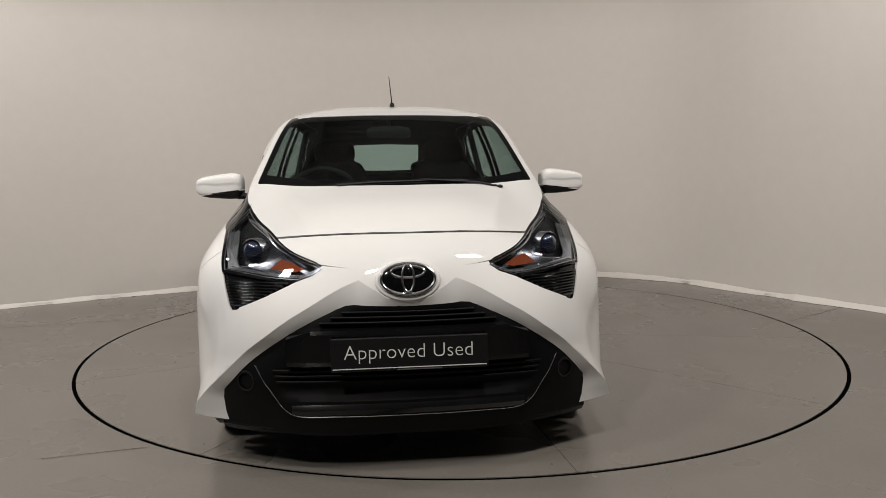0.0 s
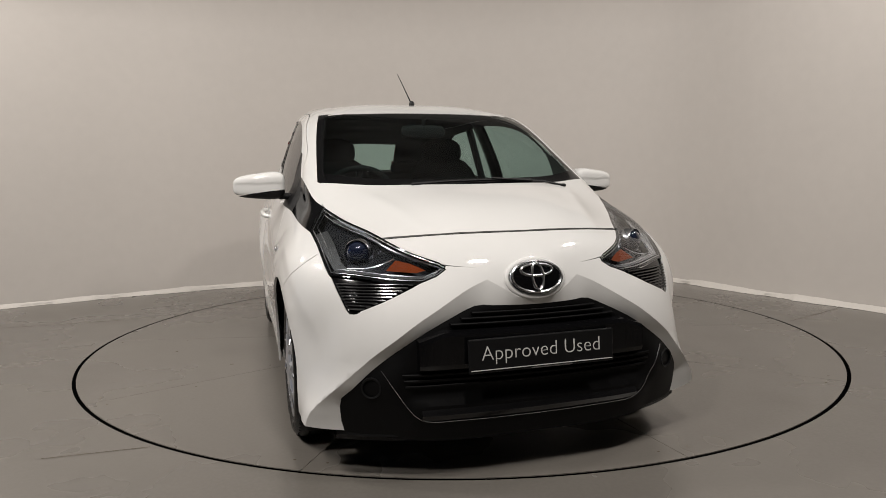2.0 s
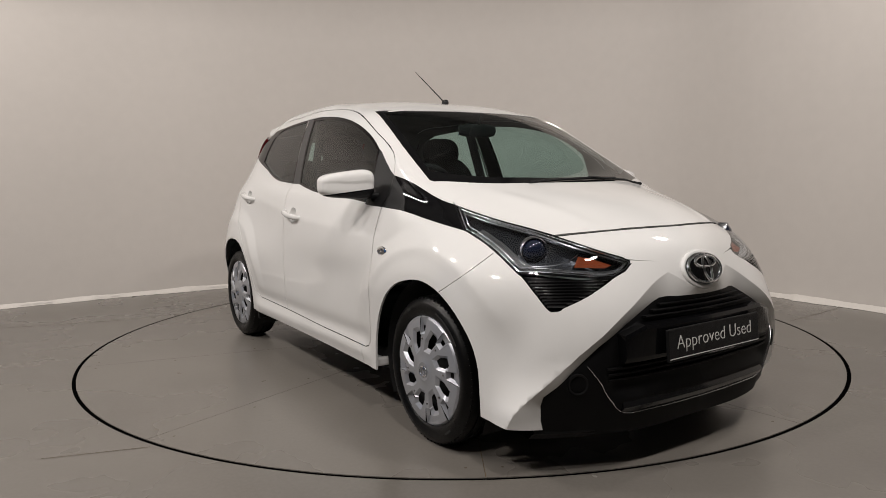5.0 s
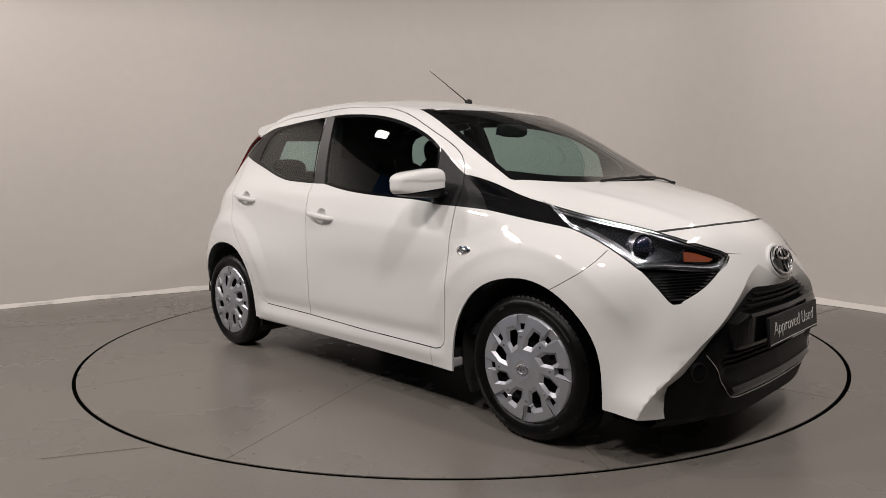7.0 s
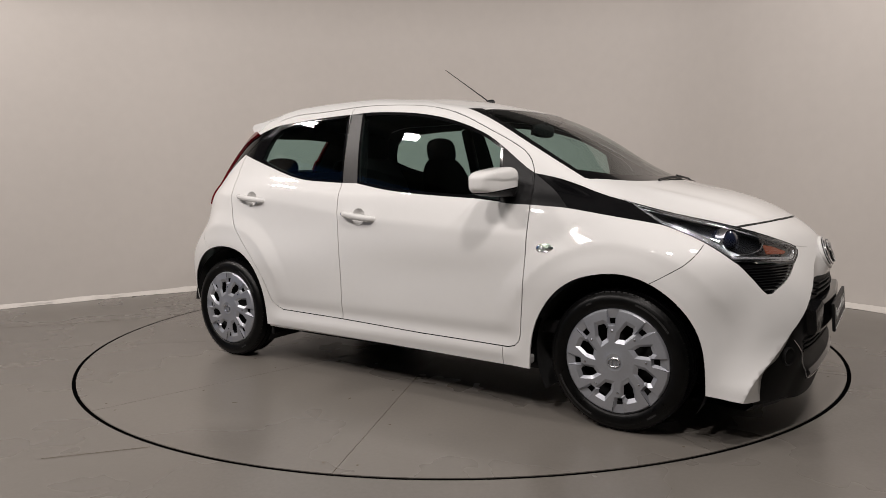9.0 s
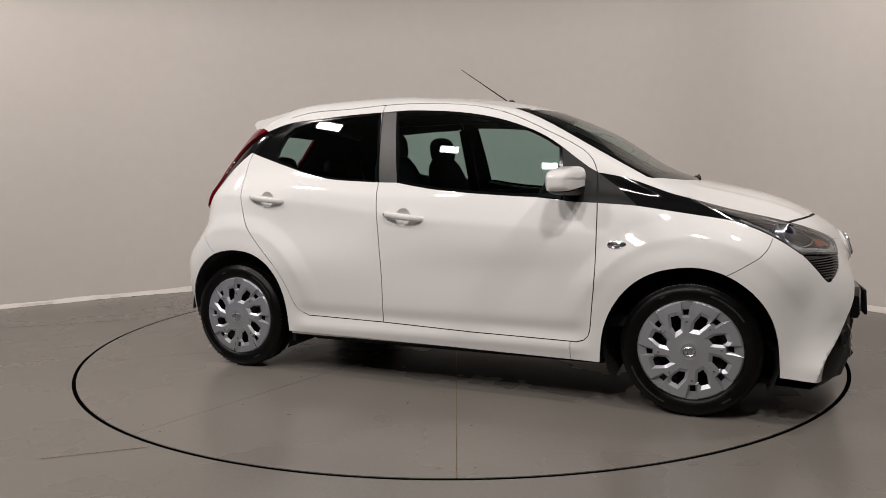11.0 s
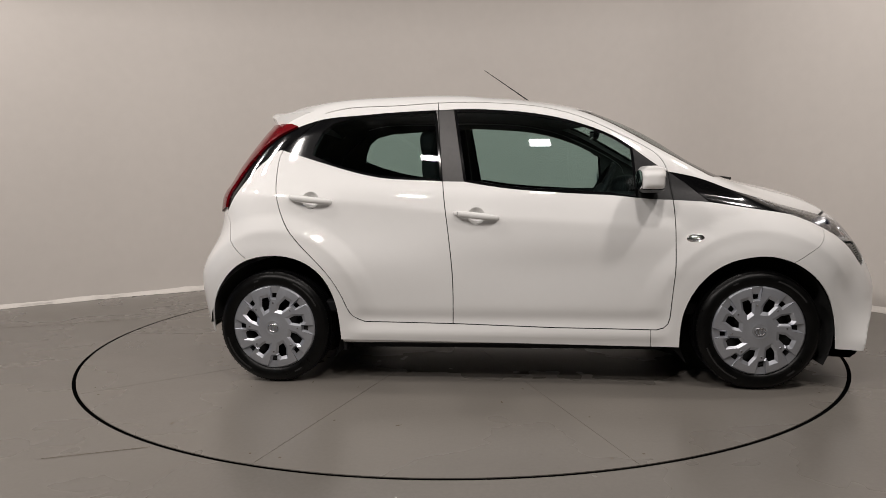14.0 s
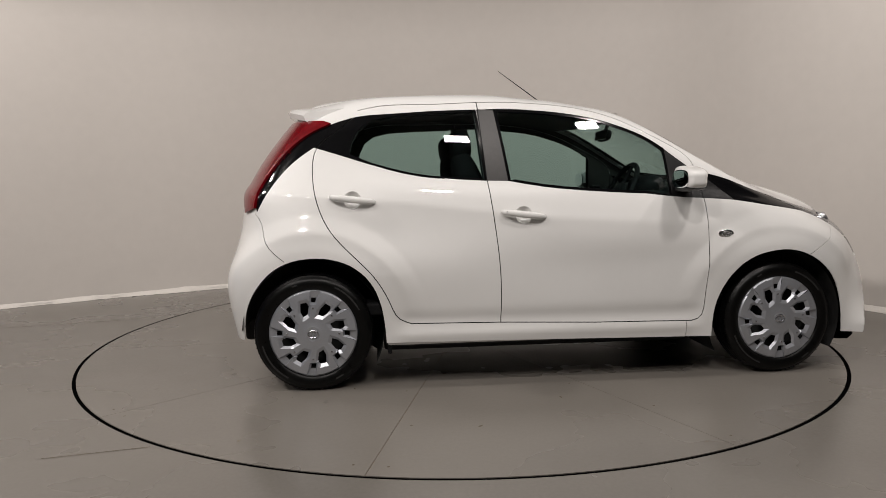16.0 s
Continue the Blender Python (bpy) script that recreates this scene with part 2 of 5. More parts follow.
def build_shutter():
    """Unseen blue roller door on the west wall, added so that the car's glass mirrors blue."""
    root = tagged(new("roller_door"), "closed blue slatted roller door on the side wall, unseen, added for its reflection", "roller door")
    for k in range(24):
        part("slat", box(bmesh.new(), (-7.36, -2.4, .08 + k * .15), (.03, 4.2, .145), .008), M_BLUE, root)
    for y in (-4.55, -.25):
        part("guide_rail", box(bmesh.new(), (-7.35, y, 1.85), (.07, .10, 3.7), .01), M_TRIM, root)
    part("roller_box", box(bmesh.new(), (-7.25, -2.4, 3.8), (.28, 4.4, .28), .02), M_TRIM, root)


def build_ceiling():
    bm = bmesh.new()
    bmesh.ops.create_cube(bm, size=1, matrix=Matrix.Translation((-.6, -2.7, 4.85)) @ Matrix.Diagonal((14.5, 11.8, .1, 1)))
    for i in range(20):
        bmesh.ops.create_cube(bm, size=1, matrix=Matrix.Translation((-.6, -8.4 + i * .6, 4.785)) @ Matrix.Diagonal((14.4, .2, .04, 1)))
    for x in (-5, -2, 1, 4):
        bmesh.ops.create_cube(bm, size=1, matrix=Matrix.Translation((x, -2.7, 4.66)) @ Matrix.Diagonal((.16, 11.6, .24, 1)))
    tagged(part("ceiling", bm, M_CEILING, None), "dark ribbed roof with steel beams", "ceiling", kind="structure")


def ring_mesh(name, r0, r1, z, thick, mat, seg=360, rings=1):
    v, f = [], []
    for i in range(seg):
        a = 2 * math.pi * i / seg
        c, s = math.cos(a), math.sin(a)
        v += [(r0 * c, r0 * s, z), (r1 * c, r1 * s, z), (r0 * c, r0 * s, z - thick), (r1 * c, r1 * s, z - thick)]
    for i in range(seg):
        a, b = 4 * i, 4 * ((i + 1) % seg)
        f += [(a, a + 1, b + 1, b), (a + 2, b + 2, b + 3, a + 3), (a + 1, a + 3, b + 3, b + 1), (a, b, b + 2, a + 2)]
    return mesh_of(name, v, f, mat, smooth=False)


def build_floor():
    tagged(new("floor", ring_mesh("floor", 2.259, 14.0, 0, .3, M_FLOOR)), "grey painted concrete floor with faint scuffs", "floor", kind="structure")
    # shallow black ring, its colour stands for the shade of a deep gap
    tagged(new("floor_gap_shade", ring_mesh("floor_gap_shade", 2.2405, 2.2585, -.003, .02, M_GAP_SHADE)), "black ring standing for the shade in the gap round the turntable", "floor", kind="structure")
    # faint straight joints in the floor
    for k, (p, q) in enumerate((((-1.55, -2.05), (-1.19, -1.945)), ((-5.0, -.2), (-2.4, .55)), ((2.3, .2), (3.02, .76)), ((-2.8, -3.4), (-.3, -2.45)))):
        p, q = Vector((*p, .0015)), Vector((*q, .0015))
        d = (q - p).normalized()
        s = Vector((-d.y, d.x, 0)) * .0022
        bm = bmesh.new()
        bm.faces.new([bm.verts.new(c) for c in (p - s, q - s, q + s, p + s)])
        tagged(part("floor_joint", bm, M_JOINT, None), "thin dark joint line in the floor", "floor joint", kind="structure")


def build_turntable():
    """Steel-plated disc in segments, flush with the floor; it turns with the car."""
    root = new("turntable")
    tagged(root, "round grey painted steel turntable flush in the floor", "turntable")
    R, hub, gap = 2.240, .55, .0013
    for k in range(10):
        a0, a1 = radians(3.7 + 36 * k), radians(3.7 + 36 * (k + 1))
        bm = bmesh.new()
        top = []
        for r in (hub, R):
            d = gap / r
            for t in np.linspace(a0 + d, a1 - d, 4 if r == hub else 40)[::1 if r == R else -1]:
                top.append((r * math.cos(t), r * math.sin(t)))
        top = top[4:] + top[:4]
        bm.faces.new([bm.verts.new((x, y, 0)) for x, y in top])
        r = bmesh.ops.extrude_face_region(bm, geom=bm.faces[:])
        bmesh.ops.translate(bm, verts=[g for g in r["geom"] if isinstance(g, bmesh.types.BMVert)], vec=(0, 0, -.012))
        bmesh.ops.recalc_face_normals(bm, faces=bm.faces)
        part("panel", bm, M_PLATE, root)
    bm = bmesh.new()
    bmesh.ops.create_circle(bm, cap_ends=True, segments=80, radius=hub - .002)
    part("hub_plate", bm, M_PLATE, root)
    bm = bmesh.new()
    bmesh.ops.create_circle(bm, cap_ends=True, segments=160, radius=2.234, matrix=Matrix.Translation((0, 0, -.003)))
    part("deck", bm, M_SEAM, root, "rust-stained steel deck under the joints")
    bm = bmesh.new()
    bmesh.ops.create_circle(bm, cap_ends=True, segments=10, radius=.0055, matrix=Matrix.Translation((0, 0, .0008)))
    head = part("screw", bm, M_JOINT, root)
    for k in range(10):
        for r, d in ((2.16, .03), (2.16, -.03), (1.75, .035), (1.3, -.045), (.9, .06)):
            t = radians(3.7 + 36 * k) + d
            if k + r == 2.16 and d > 0:
                head.location = (r * math.cos(t), r * math.sin(t), 0)
                continue
            twin = new("screw", head.data)
            twin.parent = root
            twin.location = (r * math.cos(t), r * math.sin(t), 0)
    # small scuffs and crumbs of dirt
    rng = random.Random(5)
    for k in range(26):
        r, t, w = 2.1 * math.sqrt(rng.uniform(.2, 1)), rng.uniform(0, 2 * math.pi), rng.uniform(.006, .02)
        bm = bmesh.new()
        n = 7
        bm.faces.new([bm.verts.new((w * rng.uniform(.6, 1) * math.cos(2 * math.pi * i / n), w * .4 * rng.uniform(.5, 1) * math.sin(2 * math.pi * i / n), .0006)) for i in range(n)])
        mark = part("scuff", bm, M_JOINT, root)
        mark.matrix_basis = pose(r * math.cos(t), r * math.sin(t), 0, 0, 0, rng.uniform(0, 180))
    return root


def floor_material(name, base, seed, rust=0.):
    """Worn grey floor paint: cloudy tone, scuffs, small specks and an uneven sheen."""
    m = bpy.data.materials.new(name)
    m.use_nodes = True
    n, l = m.node_tree.nodes, m.node_tree.links
    b = n["Principled BSDF"]
    geo = n.new("ShaderNodeTexCoord")
    mp = n.new("ShaderNodeMapping")
    mp.inputs["Location"].default_value = (seed, seed * 2, 0)
    l.new(geo.outputs["Object"], mp.inputs[0])

    def noise_tex(scale, detail, rough=.55, stretch=None):
        t = n.new("ShaderNodeTexNoise")
        t.inputs["Scale"].default_value, t.inputs["Detail"].default_value, t.inputs["Roughness"].default_value = scale, detail, rough
        if stretch:
            q = n.new("ShaderNodeMapping")
            q.inputs["Scale"].default_value = stretch
            q.inputs["Rotation"].default_value = (0, 0, .5)
            l.new(mp.outputs[0], q.inputs[0])
            l.new(q.outputs[0], t.inputs["Vector"])
        else:
            l.new(mp.outputs[0], t.inputs["Vector"])
        return t

    def ranged(src, a, bb, c, d):
        r = n.new("ShaderNodeMapRange")
        for k, v in enumerate((a, bb, c, d)):
            r.inputs[k + 1].default_value = v
        l.new(src, r.inputs[0])
        return r.outputs[0]

    def times(p, q):
        t = n.new("ShaderNodeMath")
        t.operation = "MULTIPLY"
        l.new(p, t.inputs[0])
        l.new(q, t.inputs[1])
        return t.outputs[0]

    wide, fine, scuff, spots = noise_tex(.9, 4), noise_tex(60, 4), noise_tex(1.6, 6, .7, (1, 9, 1)), noise_tex(7, 2)
    tone = times(times(ranged(wide.outputs[0], .3, .7, .9, 1.1), ranged(fine.outputs[0], .3, .7, .96, 1.04)), times(ranged(scuff.outputs[0], .62, .78, 1., .88), ranged(spots.outputs[0], .72, .78, 1., .72)))
    sc = n.new("ShaderNodeVectorMath")
    sc.operation = "SCALE"
    sc.inputs[0].default_value = base
    l.new(tone, sc.inputs["Scale"])
    out = sc.outputs[0]
    if rust:
        mask = noise_tex(2.3, 7, .75, (6, .7, 1))
        mx = n.new("ShaderNodeMix")
        mx.data_type = "RGBA"
        l.new(ranged(mask.outputs[0], .66, .8, 0, rust), mx.inputs[0])
        l.new(out, mx.inputs[6])
        mx.inputs[7].default_value = (.22, .15, .08, 1)
        out = mx.outputs[2]
    l.new(out, b.inputs["Base Color"])
    l.new(ranged(wide.outputs[0], .3, .7, .20, .34), b.inputs["Roughness"])
    bp = n.new("ShaderNodeBump")
    bp.inputs["Strength"].default_value, bp.inputs["Distance"].default_value = .12, .002
    l.new(noise_tex(25, 4).outputs[0], bp.inputs["Height"])
    l.new(bp.outputs[0], b.inputs["Normal"])
    return m


M_WALL = material("off_white_wall", (.605, .568, .532), .75, mottle=.02, mottle_scale=1.2, bump=.05, bump_scale=60, spec=.25)
M_SHEET = material("white_sheet", (.70, .665, .62), .6, mottle=.04, mottle_scale=8, bump=.2, bump_scale=60)
M_ROOM = material("plain_room_wall", (.14, .137, .13), .8, mottle=.03, mottle_scale=1)
M_BLUE = material("blue_door_paint", (.03, .20, .62), .4, mottle=.05, mottle_scale=3)
M_CEILING = material("dark_roof_sheet", (.20, .205, .20), .7, mottle=.1, mottle_scale=2)
M_SEAM = material("rusty_seam", (.20, .125, .05), .8, mottle=.35, mottle_scale=9)
M_JOINT = material("dark_joint", (.12, .095, .065), .8, mottle=.2)
M_FLOOR = floor_material("grey_floor_paint", (.162, .149, .133), 3.1)
M_PLATE = floor_material("grey_turntable_paint", (.167, .153, .136), 7.7, .5)
build_backdrop()
build_ceiling()
build_floor()
turntable = build_turntable()

# flood lights in an arc over the turntable; the last is added to brighten the right wall
LAMP_SPOTS = ((-4.6, -.15), (-3.65, -1.8), (-2.7, -3.4), (-1.45, -4.8), (.4, -3.9), (2.0, -2.85), (3.0, -1.0))


def build_floodlight(x, y, z, watts):
    m = look((x, y, z), (x * .15, y * .15 + .6, .6))
    root = new("floodlight")
    root.matrix_basis = m
    tagged(root, "black rectangular LED floodlight hung from the roof", "floodlight", group="studio floodlights")
    bm = bmesh.new()
    bmesh.ops.create_cube(bm, size=1, matrix=Matrix.Translation((0, 0, .05)) @ Matrix.Diagonal((.42, .32, .06, 1)))
    bmesh.ops.bevel(bm, geom=bm.edges[:], offset=.01, segments=2, affect="EDGES")
    part("housing", bm, M_TRIM, root)
    bm = bmesh.new()
    bmesh.ops.create_cube(bm, size=1, matrix=m.inverted() @ Matrix.Translation((x, y, .5 * (z + 4.88))) @ Matrix.Diagonal((.03, .03, 4.72 - z, 1)))
    part("bracket", bm, M_TRIM, root)
    lamp = bpy.data.lights.new("flood", "AREA")
    lamp.shape, lamp.size, lamp.size_y, lamp.energy, lamp.color = "RECTANGLE", .30, .20, watts, (1.0, .94, .89)
    ob = new("flood", lamp)
    ob.matrix_world = m


for (x, y), watts in zip(LAMP_SPOTS, (42, 55, 56, 54, 48, 42, 37)):
    build_floodlight(x, y, 3.75, watts)
# ---- cutting the skin into panels ----
SIDE = (Vector((1, 0, 0)), Vector((0, 0, 1)))
FRONT = (Vector((0, 1, 0)), Vector((0, 0, 1)))
SLANT = (Vector((.66, .75, 0)), Vector((0, 0, 1)))
TOP = (Vector((1, 0, 0)), Vector((0, 1, 0)))


def smooth(points, step=.03):
    """A smooth open line through a few points."""
    p = np.array(points, float)
    k = np.concatenate([[0], np.cumsum(np.linalg.norm(np.diff(p, axis=0), axis=1))])
    n = max(len(p), int(k[-1] / step) + 1)
    return [tuple(q) for q in spline(k, p, np.linspace(0, k[-1], n))]


def strip(points, width=.0045):
    """The narrow closed outline along a line."""
    p = np.array(points, float)
    t = np.gradient(p, axis=0)
    t /= np.linalg.norm(t, axis=1)[:, None]
    n = np.stack([-t[:, 1], t[:, 0]], 1) * width / 2
    return [tuple(q) for q in p + n] + [tuple(q) for q in (p - n)[::-1]]


def shrink(poly, d):
    """The outline moved inwards by d."""
    p = np.array(poly, float)
    area = .5 * np.sum(p[:, 0] * np.roll(p[:, 1], -1) - np.roll(p[:, 0], -1) * p[:, 1])
    t = np.roll(p, -1, 0) - np.roll(p, 1, 0)
    t /= np.linalg.norm(t, axis=1)[:, None]
    n = np.stack([-t[:, 1], t[:, 0]], 1) * (1 if area > 0 else -1)
    return [tuple(q) for q in p + n * d]


def inside(poly, u, v):
    p = np.array(poly)
    hit = np.zeros(len(u), bool)
    for (a, b), (c, d) in zip(p, np.roll(p, -1, 0)):
        if b != d:
            hit ^= ((b > v) != (d > v)) & (u < (c - a) * (v - b) / (d - b) + a)
    return hit


def score(bm, poly, view, keep):
    """Cuts edges into the mesh along a closed outline, seen along a view; keep picks the faces that it may cut."""
    U, V = view
    p = np.array(poly)
    lo, hi = p.min(0) - .03, p.max(0) + .03
    near = []
    for f in bm.faces:
        c = f.calc_center_median()
        if keep(c) and lo[0] < c.dot(U) < hi[0] and lo[1] < c.dot(V) < hi[1]:
            near.append(f)
    near = set(near)
    for (a, b), (c, d) in zip(p, np.roll(p, -1, 0)):
        if math.hypot(c - a, d - b) < 1e-6:
            continue
        l0, h0, l1, h1 = min(a, c) - 1e-4, max(a, c) + 1e-4, min(b, d) - 1e-4, max(b, d) + 1e-4
        pick = []
        for f in near:
            us = [q.co.dot(U) for q in f.verts]
            if max(us) < l0 or min(us) > h0:
                continue
            vs = [q.co.dot(V) for q in f.verts]
            if max(vs) < l1 or min(vs) > h1:
                continue
            pick.append(f)
        if not pick:
            continue
        geom = set(pick)
        for f in pick:
            geom.update(f.verts)
            geom.update(f.edges)
        r = bmesh.ops.bisect_plane(bm, geom=list(geom), plane_co=U * a + V * b, plane_no=U * (d - b) - V * (c - a), dist=2e-5)
        near.update(g for g in r["geom"] if isinstance(g, bmesh.types.BMFace))


front = lambda c: c.x > 1.25
flank = lambda c: c.y < -.4
tail = lambda c: c.x < -1.0 and c.y < -.25

WIN_TOP = [(-1.06, 1.292), (-.953, 1.324), (-.777, 1.340), (-.603, 1.350), (-.344, 1.357)]
WIN_TOP_F = [(-.257, 1.357), (-.174, 1.356), (.079, 1.337), (.246, 1.307), (.410, 1.256), (.559, 1.183), (.607, 1.149)]
REAR_SILL = [(-1.148, 1.175), (-1.027, 1.137), (-.879, 1.089), (-.734, 1.047), (-.607, 1.022), (-.453, 1.009), (-.312, 1.001)]
RED_EDGE = [(-1.06, 1.289), (-1.143, 1.252), (-1.222, 1.203), (-1.322, 1.105), (-1.386, 1.018), (-1.420, .952), (-1.432, .885)]
BLACK_EDGE = [(-1.427, .863), (-1.390, .929), (-1.328, 1.02), (-1.239, 1.111), (-1.148, 1.175)]
REAR_DOOR = [(-.953, 1.324), (-1.05, 1.245), (-1.137, 1.166), (-1.154, 1.074), (-1.140, .948), (-1.091, .810), (-.976, .668), (-.865, .550), (-.788, .409), (-.757, .352), (-.694, .320)]
FRONT_EDGE = [(.703, .291), (.742, .305), (.766, .387), (.781, .563), (.785, .696), (.781, .893), (.768, 1.033)]
DITCH = [(-.930, 1.361), (-.843, 1.380), (-.606, 1.388), (-.345, 1.395), (-.031, 1.387), (.195, 1.358), (.359, 1.309), (.522, 1.232), (.658, 1.160), (.748, 1.083), (.768, 1.033)]
CREASE = [(-.165, .677), (-.230, .649), (-.324, .596), (-.418, .540), (-.476, .498), (-.552, .440), (-.620, .366), (-.672, .298), (-.708, .237), (-.722, .19)]
RIM = [(-.150, .592), (-.205, .592), (-.249, .575), (-.305, .549), (-.361, .521), (-.418, .488), (-.476, .449), (-.538, .403), (-.600, .341), (-.645, .291)]
LAMP_TOP = [(.300, .912), (.465, .860), (.591, .829), (.684, .803), (.80, .766), (.905, .733)]
LAMP_LOW = [(.545, .690), (.655, .684), (.773, .672), (.868, .668)]
TAILS = ([(x, z) for x, z in smooth(RED_EDGE)] + [(-1.49, .86), (-1.53, 1.0), (-1.43, 1.16), (-1.30, 1.31), (-1.1, 1.302)])
B_PILLAR = [(-.342, 1.357), (-.257, 1.357), (-.203, .998), (-.306, 1.001)]
GLASS_R = smooth(WIN_TOP) + smooth([(-.337, 1.34), (-.306, 1.001)], .1)[1:] + smooth(REAR_SILL)[::-1][1:] + smooth(BLACK_EDGE)[::-1][1:] + smooth(RED_EDGE)[::-1][:-1]
PANE_R = shrink([(-.88, 1.315)] + smooth(WIN_TOP[2:]) + [(-.306, 1.003)] + smooth(REAR_SILL[2:])[::-1][1:] + [(-.985, 1.135), (-.975, 1.20), (-.94, 1.27)], .012)
GLASS_F = smooth(WIN_TOP_F) + [(.627, .909)] + smooth([(.494, .924), (.227, .941), (-.041, .969), (-.203, .998)])
PANE_F = shrink(GLASS_F, .014)
SAIL = [(.607, 1.149), (.67, 1.10), (.729, 1.056), (.768, 1.033), (.86, .965), (.947, .886), (.782, .898), (.680, .903), (.627, .909)]
BAND = [(-.02, 1.038)] + smooth([(.0, 1.034), (.11, .997), (.23, .936), (.300, .912)])[1:] + [(.353, .823)] + smooth([(.291, .837), (.191, .859), (.079, .885), (-.06, .906)])
LAMP = smooth(LAMP_TOP) + [(.930, .719), (.930, .706), (.912, .688)] + smooth(LAMP_LOW)[::-1] + smooth([(.545, .690), (.467, .757), (.403, .798), (.353, .823)])[1:]
INSERT = smooth(LAMP_LOW) + smooth([(.868, .668), (.789, .622), (.70, .583)])[1:] + smooth([(.70, .583), (.676, .571), (.655, .572), (.635, .588)], .01)[1:] + smooth([(.635, .588), (.600, .632), (.56, .68)])[1:]
FACET = [(.03, .612), (-.07, .618)] + smooth(CREASE) + [(-.735, .10), (-.615, .10), (-.645, .206), (-.650, .26)] + smooth(RIM)[::-1] + [(.03, .588)]
MOUTH = [(.03, .588)] + smooth(RIM) + [(-.650, .26), (-.645, .206), (-.615, .10), (-.585, .05), (.03, .05)]
SCREEN = [(1.20, .03), (1.198, -.05)] + smooth([(1.19, -.15), (1.142, -.347), (1.06, -.51), (.995, -.607)]) + smooth([(.975, -.618), (.70, -.586), (.50, -.556), (.345, -.527)]) + smooth([(.355, -.515), (.44, -.38), (.485, -.2), (.495, .03)])
CLEAR = [(1.125, .03), (1.12, -.1)] + smooth([(1.115, -.15), (1.07, -.345), (1.0, -.49), (.945, -.565)]) + smooth([(.93, -.585), (.70, -.553), (.50, -.523), (.385, -.499)]) + smooth([(.405, -.48), (.465, -.36), (.505, -.2), (.515, .03)])
HATCH = [(.03, 1.31), (-.36, 1.30), (-.40, 1.28), (-.43, 1.12), (-.40, 1.10), (.03, 1.09)]


def arch(cx, cz, r, squash, low):
    a = np.linspace(-.42, math.pi + .42, 34)
    pts = [(cx + r * math.cos(t), cz + r * squash * math.sin(t)) for t in a]
    return [q for q in pts if q[1] > low] + [(cx - r - .0, low - .2), (cx + r + .0, low - .2)]


ARCH_F = [(.800, .05), (.806, .239)] + smooth([(.806, .24), (.817, .348), (.865, .470), (.978, .588), (1.120, .634), (1.215, .635), (1.326, .598), (1.393, .550), (1.449, .487), (1.488, .408), (1.504, .336), (1.511, .211)]) + [(1.512, .05)]
ARCH_R = [(-1.505, .05), (-1.50, .25)] + smooth([(-1.497, .28), (-1.478, .400), (-1.426, .506), (-1.314, .612), (-1.146, .650), (-1.001, .622), (-.892, .537), (-.836, .410), (-.815, .240)]) + [(-.81, .05)]


def circle(cx, cz, r):
    return [(cx + r * math.cos(a), cz + r * math.sin(a)) for a in np.linspace(0, 2 * math.pi, 20, endpoint=False)]


